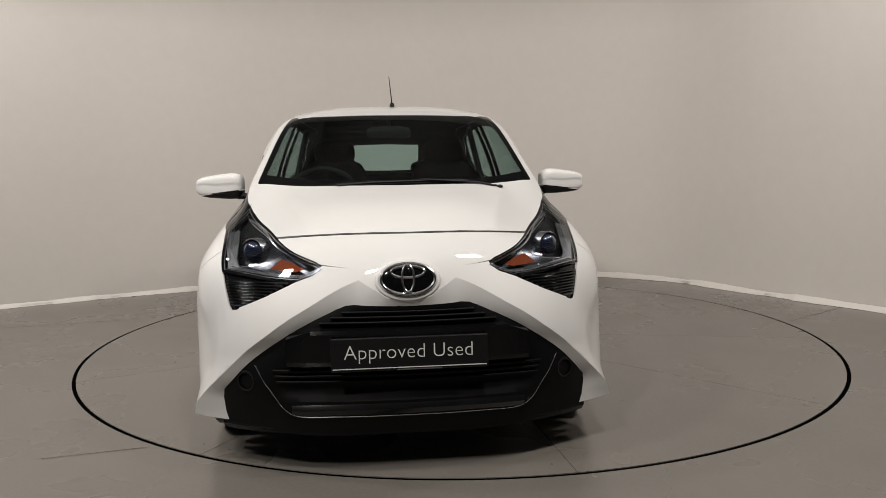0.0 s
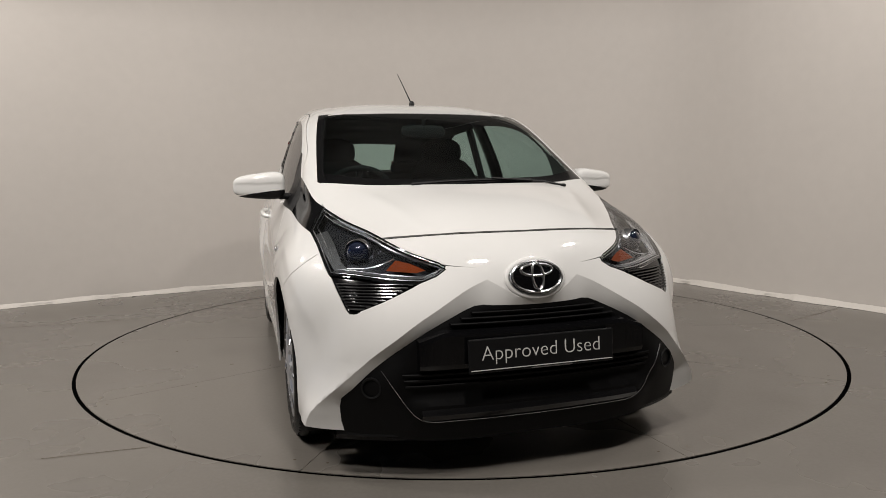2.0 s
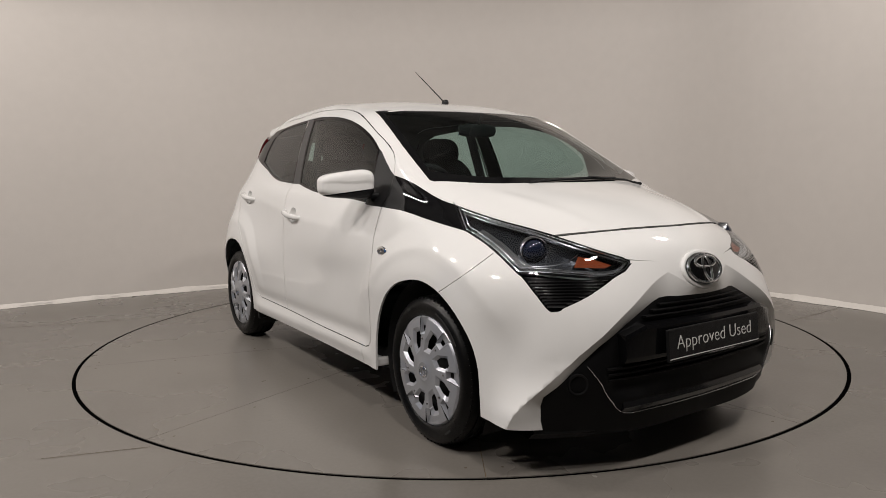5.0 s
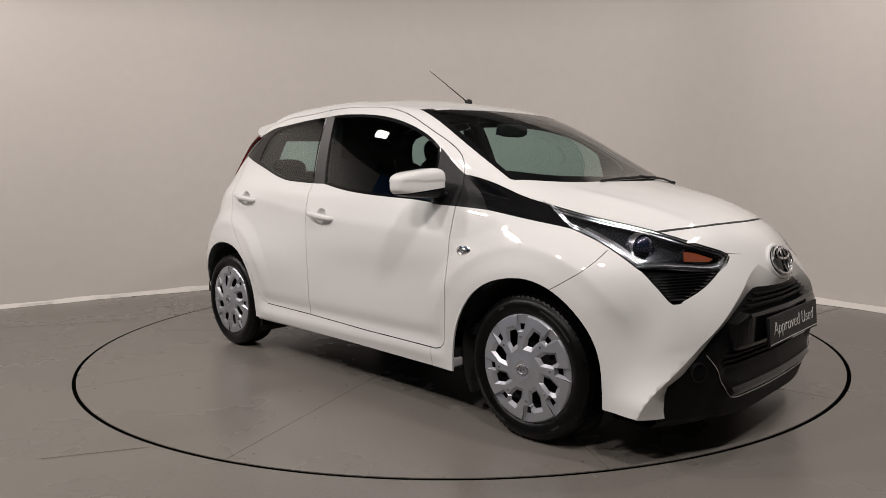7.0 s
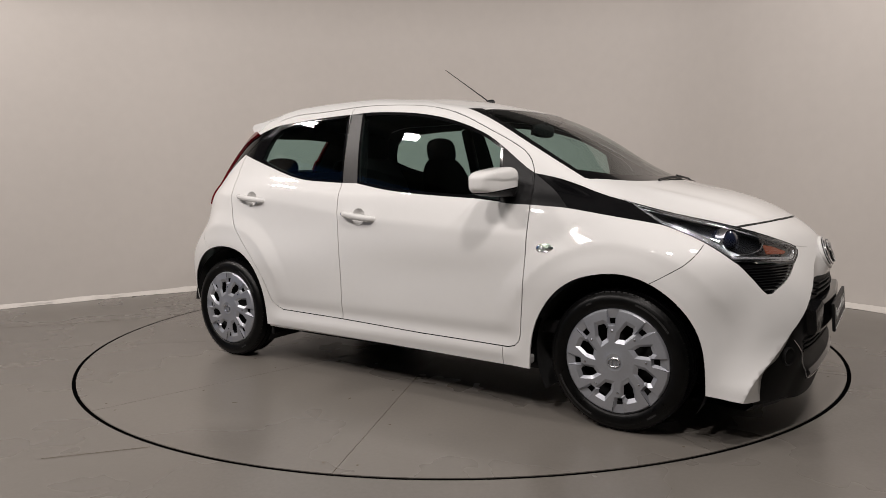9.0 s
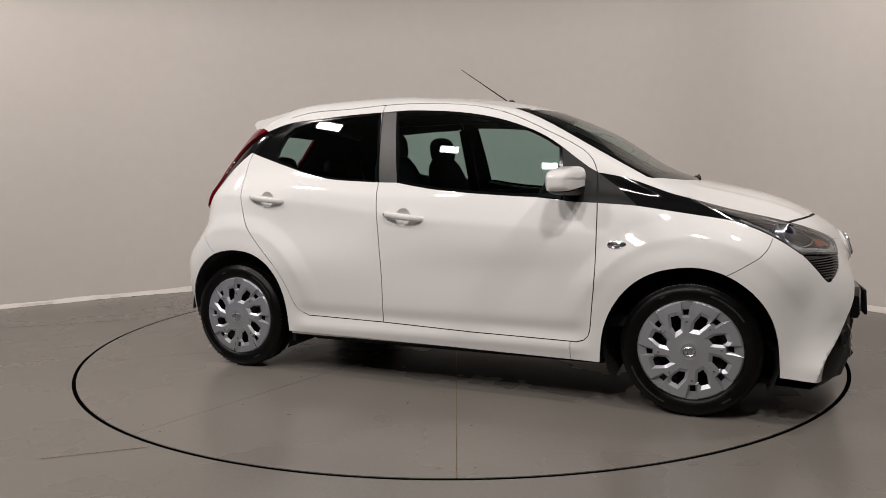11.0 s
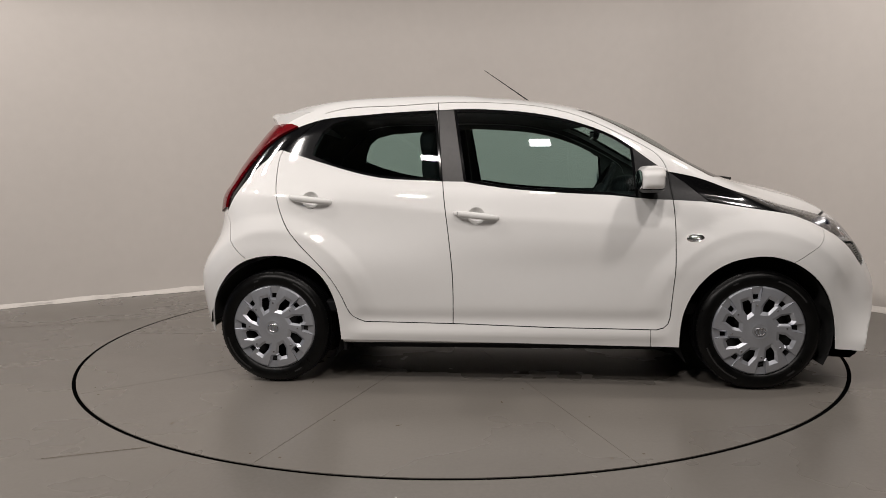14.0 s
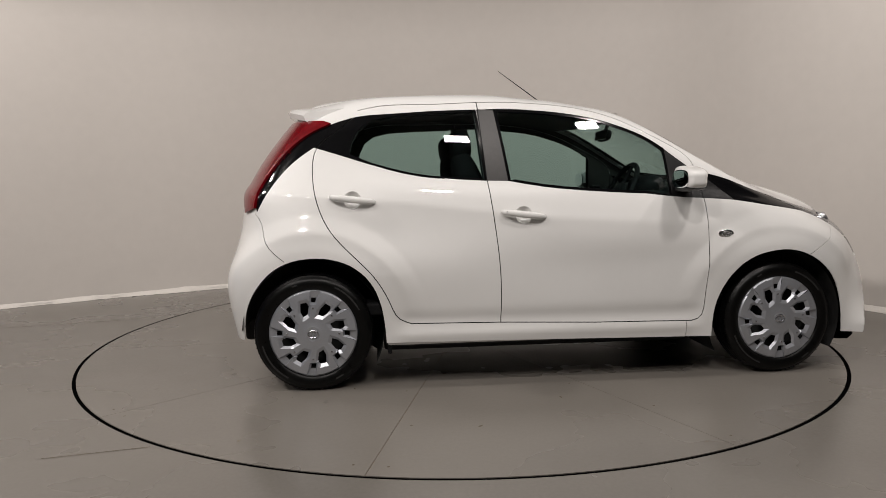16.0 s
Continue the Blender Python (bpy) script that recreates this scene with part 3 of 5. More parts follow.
# region, outline, view, faces it may touch; first match names a face
REGIONS = [
    ("none", ARCH_F, SIDE, lambda c: c.y < -.5 and c.x > 0), ("none", ARCH_R, SIDE, lambda c: c.y < -.5 and c.x < 0),
    ("none", circle(-.962, .915, .040), SIDE, flank), ("none", circle(-.14, .834, .040), SIDE, flank),
    ("gap", strip(smooth(REAR_DOOR)), SIDE, flank), ("gap", strip([(-.700, .320), (-.258, .313), (.223, .297), (.705, .291)]), SIDE, flank),
    ("gap", strip(smooth([(-.337, 1.40), (-.306, 1.001), (-.274, .733), (-.256, .516), (-.258, .313)])), SIDE, flank),
    ("gap", strip(smooth(FRONT_EDGE)), SIDE, flank), ("gap", strip(smooth(DITCH), .0035), SIDE, lambda c: c.y < -.3),
    ("gap", strip(smooth([(.02, .825), (-.15, .824), (-.309, .818), (-.400, .811), (-.485, .803)]), .006), FRONT, lambda c: c.x > 1.4),
    ("gap", strip([(.460, .752), (.41, .716), (.36, .680), (.31, .644), (.262, .609)], .0025), SLANT, lambda c: c.x > 1.2 and c.y < -.5),
    ("gap", strip(smooth([(-1.437, .86), (-1.405, .823), (-1.381, .741), (-1.284, .635)]), .0035), SIDE, lambda c: c.y < -.5 and c.x < -1),
    ("gap", strip([(.290, .921), (.300, .912), (.353, .823)], .004), SLANT, lambda c: c.y < -.5),
    # no shut line: tapered dark sliver draws the crease shade off the lamp tip
    ("gap", [(-.316, .7285), (-.26, .7205), (-.19, .7135), (-.26, .7185), (-.316, .7240)], FRONT, lambda c: c.x > 1.4),
    ("gap", strip([(.676, .288), (.676, .17)], .003), SIDE, flank),
    ("front_pane", PANE_F, SIDE, flank), ("rear_pane", PANE_R, SIDE, flank),
    ("sail", SAIL, SIDE, lambda c: c.y < -.5), ("pillar", B_PILLAR, SIDE, flank),
    ("frame_front", GLASS_F, SIDE, flank), ("frame_rear", GLASS_R, SIDE, lambda c: c.y < -.35),
    ("tail", TAILS, SIDE, tail),
    ("lamp", LAMP, SLANT, lambda c: c.y < -.2 and c.x > .8), ("insert", INSERT, SLANT, lambda c: c.y < -.2 and c.x > 1.3), ("band", BAND, SLANT, lambda c: c.y < -.5 and c.x > .6),
    ("facet", FACET, FRONT, front), ("mouth", MOUTH, FRONT, front),
    ("clear", CLEAR, TOP, lambda c: c.z > .93 and c.x > .3), ("screen", SCREEN, TOP, lambda c: c.z > .93 and c.x > .3),
    ("hatch_pane", HATCH, FRONT, lambda c: c.x < -1),
    # white panels
    ("front_door", smooth([(-.337, 1.40), (-.306, 1.001), (-.274, .733), (-.256, .516), (-.258, .313)]) + [(.705, .291)] + smooth(FRONT_EDGE) + smooth(DITCH[3:])[::-1], SIDE, flank),
    ("rear_door", smooth(REAR_DOOR) + [(-.258, .313)] + smooth([(-.258, .313), (-.256, .516), (-.274, .733), (-.306, 1.001), (-.337, 1.40)])[1:] + smooth(DITCH[:4])[::-1], SIDE, flank),
]
SCORED = 30


def skin_regions():
    """The half skin as a bmesh, its faces by region, with the smooth normals kept on the vertices."""
    g = skin_grid()
    nv, ns = g.shape[:2]
    n = np.cross(np.gradient(g, axis=1), np.gradient(g, axis=0))
    n /= np.maximum(np.linalg.norm(n, axis=2), 1e-9)[..., None]
    out = np.sign((n * (g - np.array((0, 0, .7)))).sum(2))
    n *= np.where(np.median(out) < 0, -1, 1)
    n[:, 0, 1] = n[:, -1, 1] = 0
    n[-1] = (0, 0, 1)
    n[-2] = .5 * (n[-2] + (0, 0, 1))
    bm = bmesh.new()
    lay = bm.verts.layers.float_vector.new("smooth")
    vs = []
    for p, q in zip(g.reshape(-1, 3), n.reshape(-1, 3)):
        v = bm.verts.new(p)
        v[lay] = q
        vs.append(v)
    for i in range(nv - 1):
        for j in range(ns - 1):
            a = i * ns + j
            bm.faces.new((vs[a], vs[a + ns], vs[a + ns + 1], vs[a + 1]))
    bmesh.ops.remove_doubles(bm, verts=[v for v in bm.verts if v.co.z > 1.42 and abs(v.co.y) < 1e-5], dist=1e-5)
    for name, poly, view, keep in REGIONS[:SCORED]:
        score(bm, poly, view, keep)
    bm.faces.index_update()
    bm.verts.index_update()
    bm.faces.ensure_lookup_table()
    cen = np.array([f.calc_center_median() for f in bm.faces])
    region = np.array(["body"] * len(cen), dtype=object)
    free = np.ones(len(cen), bool)
    for name, poly, view, keep in REGIONS:
        hit = inside(poly, cen @ np.array(view[0]), cen @ np.array(view[1])) & free
        for i in np.nonzero(hit)[0]:
            if keep(Vector(cen[i])):
                region[i] = name
                free[i] = False
    x, y, z = cen.T
    body = region == "body"
    bonnet = body & (x > .95) & (z > .80) & (cen @ np.array((0, 1, 0)) > -.66) & (z > .80 + .02 * (y < -.4))
    slant = .66 * x + .75 * y
    bonnet &= (z > np.interp(slant, (-.1, .1, .291, .467, .684, .9), (1.06, 1.0, .912, .860, .803, .80))) & (x < 1.77)
    bonnet &= z > np.interp(np.abs(y), (0, .15, .309, .48), (.825, .824, .818, .803))
    region[bonnet] = "bonnet"
    body = region == "body"
    roof = body & (z > np.interp(x, [q[0] for q in DITCH], [q[1] for q in DITCH])) & (x < .82) & (z > 1.02) & (x > -1.3)
    region[roof] = "roof"
    body = region == "body"
    line = np.interp(z, (.2, .60, .648, .697, .748, .8), (.274, .274, .312, .375, .453, .50))
    bumper = body & (x > 1.2) & (slant > line) & (z < .83)
    region[bumper] = "front_bumper"
    body = region == "body"
    region[body & (x < -1.28) & ((z < .635) | (x < np.interp(z, (.6, .741, .823, .87), (-1.26, -1.381, -1.405, -1.437)))) & (z < .87)] = "rear_bumper"
    body = region == "body"
    region[body & (x < -1.2) & (y > -.5) & (z > .8)] = "tailgate"
    return bm, lay, region


SKIN, LAY, REGION = skin_regions()


def even_glass():
    """The side windows lie in one evenly curved sheet."""
    glazed = {"front_pane", "rear_pane", "frame_front", "frame_rear", "pillar", "gap"}
    panes = {v for f in SKIN.faces if REGION[f.index] in ("front_pane", "rear_pane") for v in f.verts}
    every = {v for f in SKIN.faces if REGION[f.index] in glazed - {"gap"} for v in f.verts if v.co.x > -1.0}
    p = np.array([v.co for v in panes])
    terms = lambda x, z: np.stack([np.ones_like(x), x, z, x * x, x * z, x ** 3], -1)
    bow = .33
    k = np.linalg.lstsq(terms(p[:, 0], p[:, 2] - 1.15), p[:, 1] - bow * (p[:, 2] - 1.15) ** 2, rcond=None)[0]
    for v in every:
        x, z = v.co.x, v.co.z - 1.15
        fade = min(max((x + 1.0) / .12, 0), 1)
        y = float(terms(np.array(x), np.array(z)) @ k) + bow * z * z
        v.co.y += (y - v.co.y) * fade
        if all(REGION[f.index] in glazed for f in v.link_faces):
            n = Vector((k[1] + 2 * k[3] * x + k[4] * z + 3 * k[5] * x * x, -1, k[2] + k[4] * x + 2 * bow * z)).normalized()
            v[LAY] = v[LAY].lerp(n, fade).normalized()


even_glass()


def mouth_depth(y, z):
    d = .036 * min(max((z - .262) / .05, 0), 1)
    t = min(max((abs(y) - .08) / .19, 0), 1)
    w = min(max((z - .545) / .04, 0), 1)
    d *= 1 - .55 * w * (1 - t * t * (3 - 2 * t))
    k = min(max((-.40 - y) / .10, 0), 1)
    e = .012 + .03 * min(max((z - .33) / .12, 0), 1)
    return d + (e - d) * k * k * (3 - 2 * k)


def dent_mouth():
    moved = set()
    for f in SKIN.faces:
        if REGION[f.index] == "mouth":
            moved.update(f.verts)
    slope = set()
    for f in SKIN.faces:
        if REGION[f.index] == "facet":
            slope.update(f.verts)
    outer, inner = [(.03, .612), (-.07, .618)] + smooth(CREASE) + [(-.735, .10)], [(.03, .588)] + smooth(RIM) + [(-.650, .26), (-.645, .206), (-.615, .10)]
    span = {v: (away(outer, v.co.y, v.co.z), away(inner, v.co.y, v.co.z)) for v in slope - moved}
    # the crease stands out towards its lower end
    push = Vector((.55, -.83, 0))
    tip = set()
    for v in SKIN.verts:
        x, y, z = v.co
        if v in moved or x < 1.5 or z > .44 or y > -.5:
            continue
        high = .05 * min(max((.42 - z) / .18, 0), 1) ** 1.3
        if v in slope:
            a, b = span[v]
            v.co += push * high * b / (a + b + 1e-9)
        else:
            far = 1.8 * away(outer, y, z)
            near = max(0, 1 - far / .17) ** 1.5 * min(max((x - 1.51) / .07, 0), 1)
            if near > 0 and high > 0:
                v.co += push * high * near
                tip.add(v)
    for v in tip:
        n = Vector()
        for f in v.link_faces:
            if REGION[f.index] not in ("facet", "mouth", "none"):
                f.normal_update()
                n += f.normal * f.calc_area()
        if n.length > 0:
            n.normalize()
            v[LAY] = n if n.dot(v[LAY]) > 0 else -n
    for v in slope - moved:
        a, b = span[v]
        v.co.x -= mouth_depth(v.co.y, v.co.z) * a / (a + b + 1e-9)
    for v in moved:
        v.co.x -= mouth_depth(v.co.y, v.co.z)


def away(line, u, v):
    """How far a point lies from a line of points."""
    p = np.array(line)
    a, d = p[:-1], np.diff(p, axis=0)
    q = np.array((u, v))
    t = np.clip(((q - a) * d).sum(1) / (d * d).sum(1), 0, 1)
    return float(np.linalg.norm(a + d * t[:, None] - q, axis=1).min())


GRID = skin_grid(120, 90).reshape(-1, 3)


def skin_at(view_axis, a, b, low=-9, high=9):
    """The skin's third coordinate under two others: 'x' from (y, z), 'y' from (x, z), 'z' from (x, y)."""
    k = "xyz".index(view_axis)
    o = [i for i in range(3) if i != k]
    pts = GRID[(GRID[:, k] > low) & (GRID[:, k] < high)]
    d = (pts[:, o[0]] - a) ** 2 + (pts[:, o[1]] - b) ** 2
    i = np.argsort(d)[:6]
    A = np.c_[np.ones(6), pts[i][:, o] - (a, b)]
    w = np.exp(-d[i] / (d[i].mean() + 1e-9))
    sol = np.linalg.lstsq(A * w[:, None], pts[i][:, k] * w, rcond=None)[0]
    return float(sol[0])


def fx(y, z):
    return skin_at("x", -abs(y), z, 1.2)


dent_mouth()


def emit(name, regions, material, parent, label="", both=True, side=-1, off=0., flat=False, pick=None, rim=0.):
    """A panel from some regions of the skin; both: the two halves in one mesh; off: moved outwards; rim: a turned-in edge."""
    faces = [f for f in SKIN.faces if REGION[f.index] in regions and (pick is None or pick(f.calc_center_median()))]
    index, verts, norms, polys = {}, [], [], []
    for f in faces:
        poly = []
        for v in f.verts:
            if v.index not in index:
                index[v.index] = len(verts)
                q = v[LAY].normalized()
                verts.append(v.co + q * off)
                norms.append(q)
            poly.append(index[v.index])
        polys.append(poly)
    if rim:
        count = {}
        for p in polys:
            for a, b in zip(p, p[1:] + p[:1]):
                key = (min(a, b), max(a, b))
                count[key] = None if key in count else (a, b)
        ends = {}
        for e in [e for e in count.values() if e]:
            a, b = e
            if abs(verts[a].y) < 1e-4 and abs(verts[b].y) < 1e-4:
                continue
            base = len(verts)
            pa, pb = verts[a], verts[b]
            qa, qb = pa - norms[a] * rim, pb - norms[b] * rim
            across = (pa - pb).cross(qa - pb)
            across = across.normalized() if across.length > 1e-12 else norms[a]
            verts += [pb, pa, qa, qb]
            norms += [across] * 4
            polys.append([base, base + 1, base + 2, base + 3])
    n = len(verts)
    flips = (1, -1) if both else ((1,) if side < 0 else (-1,))
    V, N, P = [], [], []
    for s in flips:
        base = len(V)
        V += [(v.x, v.y * s, v.z) for v in verts]
        N += [(q.x, q.y * s, q.z) for q in norms]
        P += [[base + i for i in (p if s > 0 else p[::-1])] for p in polys]
    me = bpy.data.meshes.new(name)
    me.from_pydata(V, [], P)
    me.materials.append(material)
    me.polygons.foreach_set("use_smooth", [True] * len(P))
    if not flat:
        me.normals_split_custom_set_from_vertices(N)
    else:
        me.set_sharp_from_angle(angle=radians(22))
    ob = new(name, me)
    ob.parent = parent
    if label:
        tagged(ob, label)
    return ob


# ---- small shapes ----
def box(bm, centre, size, bevel=.0, segments=2, m=None):
    r = bmesh.ops.create_cube(bm, size=1, matrix=(m or Matrix.Identity(4)) @ Matrix.Translation(centre) @ Matrix.Diagonal((*size, 1)))
    if bevel:
        edges = set()
        for v in r["verts"]:
            edges.update(v.link_edges)
        bmesh.ops.bevel(bm, geom=list(edges), offset=bevel, segments=segments, affect="EDGES", profile=.5)
    return bm


def turned(profile, seg=64, sign=-1):
    """A bmesh turned about the y axis from (radius, y) pairs."""
    bm = bmesh.new()
    rows = []
    for r, y in profile:
        if r < 1e-6:
            rows.append([bm.verts.new((0, y, 0))])
        else:
            rows.append([bm.verts.new((r * math.cos(a), y, r * math.sin(a))) for a in np.linspace(0, 2 * math.pi, seg, endpoint=False)])
    for p, q in zip(rows, rows[1:]):
        for i in range(seg):
            j = (i + 1) % seg
            vs = [p[i % len(p)], p[j % len(p)], q[j % len(q)], q[i % len(q)]]
            vs = list(dict.fromkeys(vs))
            if len(vs) > 2:
                bm.faces.new(vs)
    bmesh.ops.recalc_face_normals(bm, faces=bm.faces)
    return bm


def tube(points, radius, seg=8, closed=False, squash=None):
    """A bmesh tube along points; radius: one number or one for each point."""
    pts = [Vector(p) for p in points]
    rad = radius if isinstance(radius, (list, tuple)) else [radius] * len(pts)
    bm, rows = bmesh.new(), []
    n = len(pts)
    for i, p in enumerate(pts):
        t = (pts[(i + 1) % n] - pts[i - 1]) if closed else (pts[min(i + 1, n - 1)] - pts[max(i - 1, 0)])
        t.normalize()
        a = t.cross(Vector((0, 0, 1)) if abs(t.z) < .9 else Vector((1, 0, 0))).normalized()
        b = t.cross(a)
        k = squash or 1
        rows.append([bm.verts.new(p + (a * math.cos(w) + b * math.sin(w) * k) * rad[i]) for w in np.linspace(0, 2 * math.pi, seg, endpoint=False)])
    for i in range(n if closed else n - 1):
        p, q = rows[i], rows[(i + 1) % n]
        for j in range(seg):
            bm.faces.new((p[j], p[(j + 1) % seg], q[(j + 1) % seg], q[j]))
    if not closed:
        bm.faces.new(rows[0])
        bm.faces.new(rows[-1])
    bmesh.ops.recalc_face_normals(bm, faces=bm.faces)
    return bm


def moved(bm, m):
    bmesh.ops.transform(bm, matrix=m, verts=bm.verts[:])
    return bm


def blob(centre, radii, power=2.6, seg=32, rings=20, m=None):
    """A rounded box between a ball and a brick."""
    bm = bmesh.new()
    bmesh.ops.create_uvsphere(bm, u_segments=seg, v_segments=rings, radius=1)
    for v in bm.verts:
        c = v.co
        s = (abs(c.x) ** power + abs(c.y) ** power + abs(c.z) ** power) ** (-1 / power)
        v.co = Vector((c.x * s * radii[0], c.y * s * radii[1], c.z * s * radii[2]))
    return moved(bm, (m or Matrix.Identity(4)) if m else Matrix.Translation(centre))


def sweep_bar(z, half, height, depth, out, bulge=0., n=31):
    """A bar across the nose that follows its curve, out metres before the skin."""
    bm, rows = bmesh.new(), []
    for y in np.linspace(-half, half, n):
        x = fx(y, z) + out
        rows.append([bm.verts.new(c) for c in ((x - depth, y, z - height / 2), (x - height * .2, y, z - height / 2), (x, y, z - height * .2), (x, y, z + height * .2), (x - height * .2, y, z + height / 2), (x - depth, y, z + height / 2))])
    for p, q in zip(rows, rows[1:]):
        for k in range(5):
            bm.faces.new((p[k], p[k + 1], q[k + 1], q[k]))
    bm.faces.new(rows[0])
    bm.faces.new(rows[-1])
    bmesh.ops.recalc_face_normals(bm, faces=bm.faces)
    return bm
# ---- the car ----
car = new("car")
tagged(car, "small white five-door hatchback with black trim and silver wheel covers", "car")


def build_skin():
    emit("roof", ("roof",), M_PAINT, car, rim=.004)
    emit("bonnet", ("bonnet",), M_PAINT, car, rim=.006)
    bumper = emit("front_bumper", ("front_bumper",), M_PAINT, car, rim=.006)
    emit("cheek", ("facet",), M_PAINT, bumper, flat=True)
    emit("rear_bumper", ("rear_bumper",), M_PAINT, car, rim=.004)
    emit("tailgate", ("tailgate",), M_PAINT, car)
    emit("rear_window", ("hatch_pane",), M_GLASS, car, "green tinted rear window glass")
    screen = emit("windscreen", ("clear",), M_SCREEN, car, "green tinted windscreen glass", off=-.002)
    emit("border", ("screen",), M_BLACK, screen, "black printed windscreen edge", off=-.002)
    mouth = emit("lower_grille", ("mouth",), M_GRILLE, bumper, "black front grille opening", flat=True)
    for s in (-1, 1):
        emit("wing", ("body",), M_PAINT, car, both=False, side=s, rim=.009)
        d = emit("front_door", ("front_door",), M_PAINT, car, both=False, side=s, rim=.006)
        emit("window_frame", ("frame_front",), M_BLACK, d, both=False, side=s, off=-.001)
        emit("pane", ("front_pane",), M_GLASS, d, "green tinted window glass", both=False, side=s, off=-.004)
        emit("mirror_base", ("sail",), M_TRIM, d, "matt black corner panel", both=False, side=s, off=-.001)
        emit("pillar_cover", ("pillar",), M_PILLAR, d, "dark grey pillar foil", both=False, side=s, off=-.001)
        r = emit("rear_door", ("rear_door",), M_PAINT, car, both=False, side=s, rim=.006)
        emit("window_frame", ("frame_rear",), M_BLACK, r, "gloss black window surround", both=False, side=s, off=-.001)
        emit("pane", ("rear_pane",), M_GLASS, r, "green tinted window glass", both=False, side=s, off=-.004)
        emit("trim_band", ("band",), M_BLACK, car, "gloss black band to the headlight", both=False, side=s, off=-.001)
        # shut lines, with the painted crease shade at the lamp tip
        emit("panel_gap_and_crease_shade", ("gap",), M_GAP, car, "dark shut lines, and a drawn sliver of crease shade", both=False, side=s, off=-.006)
        t = emit("tail_lamp", ("tail",), M_RED, car, "red boomerang tail lamp", both=False, side=s, off=.012, rim=.016)
        for k in range(9):
            z = .93 + k * .028
            x = np.interp(z, (.88, .955, 1.02, 1.103, 1.196), (-1.455, -1.43, -1.395, -1.33, -1.235))
            y = skin_at("y", x, z, -.75, -.2)
            part("rib", moved(box(bmesh.new(), (0, 0, 0), (.024, .010, .005), .002), Matrix.Translation((x + .004, (y - .0085) * -s, z)) @ pose(0, 0, 0, 0, 20, 12 * -s)), M_RED, t)
        handle_parts(d, s, -.14, .837, True)
        handle_parts(r, s, -.962, .922, False)
        mirror_parts(d, s)
        headlight_parts(s)
    emit("headlining", ("roof", "pillar", "sail", "body", "tailgate", "tail", "frame_rear", "front_door", "rear_door"), M_LINING, car, "grey interior lining", off=-.028, pick=lambda c: c.z > .6 and c.x < 1.05)
    return bumper, mouth


def handle_parts(door, s, x, z, lock):
    y = skin_at("y", x, z, -.9, -.5)
    n = Vector((0, 1, -.12)).normalized()
    # hollow behind the grip
    bm = turned([(.0, .020), (.016, .019), (.028, .014), (.036, .006), (.0415, -.0005), (.043, -.001)], 24)
    part("handle_cup", moved(bm, Matrix.Translation((x, -y * s * 1 if s > 0 else y, z - .003)) @ pose(0, 0, 0, -8 if s < 0 else 8) @ (Matrix.Identity(4) if s < 0 else Matrix.Diagonal((1, -1, 1, 1)))), M_PAINT, door, smooth=True)
    pts = [(-.103, .003, .014), (-.095, -.014, .012), (-.06, -.026, .008), (0, -.031, 0), (.06, -.027, -.007), (.095, -.015, -.012), (.105, .003, -.014)]
    bm = tube([(x + a, y + b, z + c) for a, b, c in smooth3(pts, 22)], [.008 + .004 * math.sin(math.pi * i / 21) for i in range(22)], 12, squash=1.35)
    if s > 0:
        moved(bm, Matrix.Diagonal((1, -1, 1, 1)))
        bmesh.ops.reverse_faces(bm, faces=bm.faces[:])
    h = part("handle", bm, M_PAINT, door, "white pull handle", smooth=True, sharp=60)
    if lock and s < 0:
        part("lock", moved(turned([(0, -.006), (.007, -.006), (.008, 0)], 16), Matrix.Translation((x - .083, y - .024, z + .011))), M_CHROME_DULL, h, "round key lock")


def smooth3(points, n):
    p = np.array(points, float)
    k = np.concatenate([[0], np.cumsum(np.linalg.norm(np.diff(p, axis=0), axis=1))])
    return [tuple(q) for q in spline(k, p, np.linspace(0, k[-1], n))]


def mirror_parts(door, s):
    f = Matrix.Diagonal((1, s * -1, 1, 1))
    bm = blob((0, 0, 0), (.070, .114, .064), 4.2, 56, 36, Matrix.Identity(4))
    for v in bm.verts:
        t = (v.co.y + .118) / .236
        v.co.z = v.co.z * (.66 + .34 * min(t * 1.25, 1) ** .8) - .006 * (1 - t)
        if v.co.z < .006:
            v.co.x *= .95
        v.co.x *= .75 + .25 * t
        v.co.x += .03 * t
        if v.co.x < -.045:
            v.co.x = -.045 + (v.co.x + .045) * .15
    moved(bm, Matrix.Translation((.648, -.846, .998)))
    lower = bm.copy()
    for b, co, no in ((bm, (0, 0, .964), (0, .12, -1)), (lower, (0, 0, .9615), (0, -.12, 1))):
        off = .12 * .853
        bmesh.ops.bisect_plane(b, geom=b.verts[:] + b.edges[:] + b.faces[:], plane_co=(0, -.853, co[2]), plane_no=no, clear_outer=True)
        moved(b, f)
        if s > 0:
            bmesh.ops.reverse_faces(b, faces=b.faces[:])
    housing = part("mirror_cap", bm, M_PAINT, door, "white door mirror cap", smooth=True, sharp=60)
    for v in lower.verts:
        v.co.z -= .002
    part("mirror_foot", lower, M_TRIM, door, "black underside of the door mirror", smooth=True, sharp=60)
    bm = moved(box(bmesh.new(), (.672, -.715, .945), (.075, .10, .028), .01), f)
    part("mirror_arm", bm, M_TRIM, door)
    bm = moved(blob((0, 0, 0), (.004, .088, .043), 3, 24, 14, Matrix.Translation((.603, -.853, .995))), f)
    part("mirror_glass", bm, M_MIRROR, door, smooth=True)


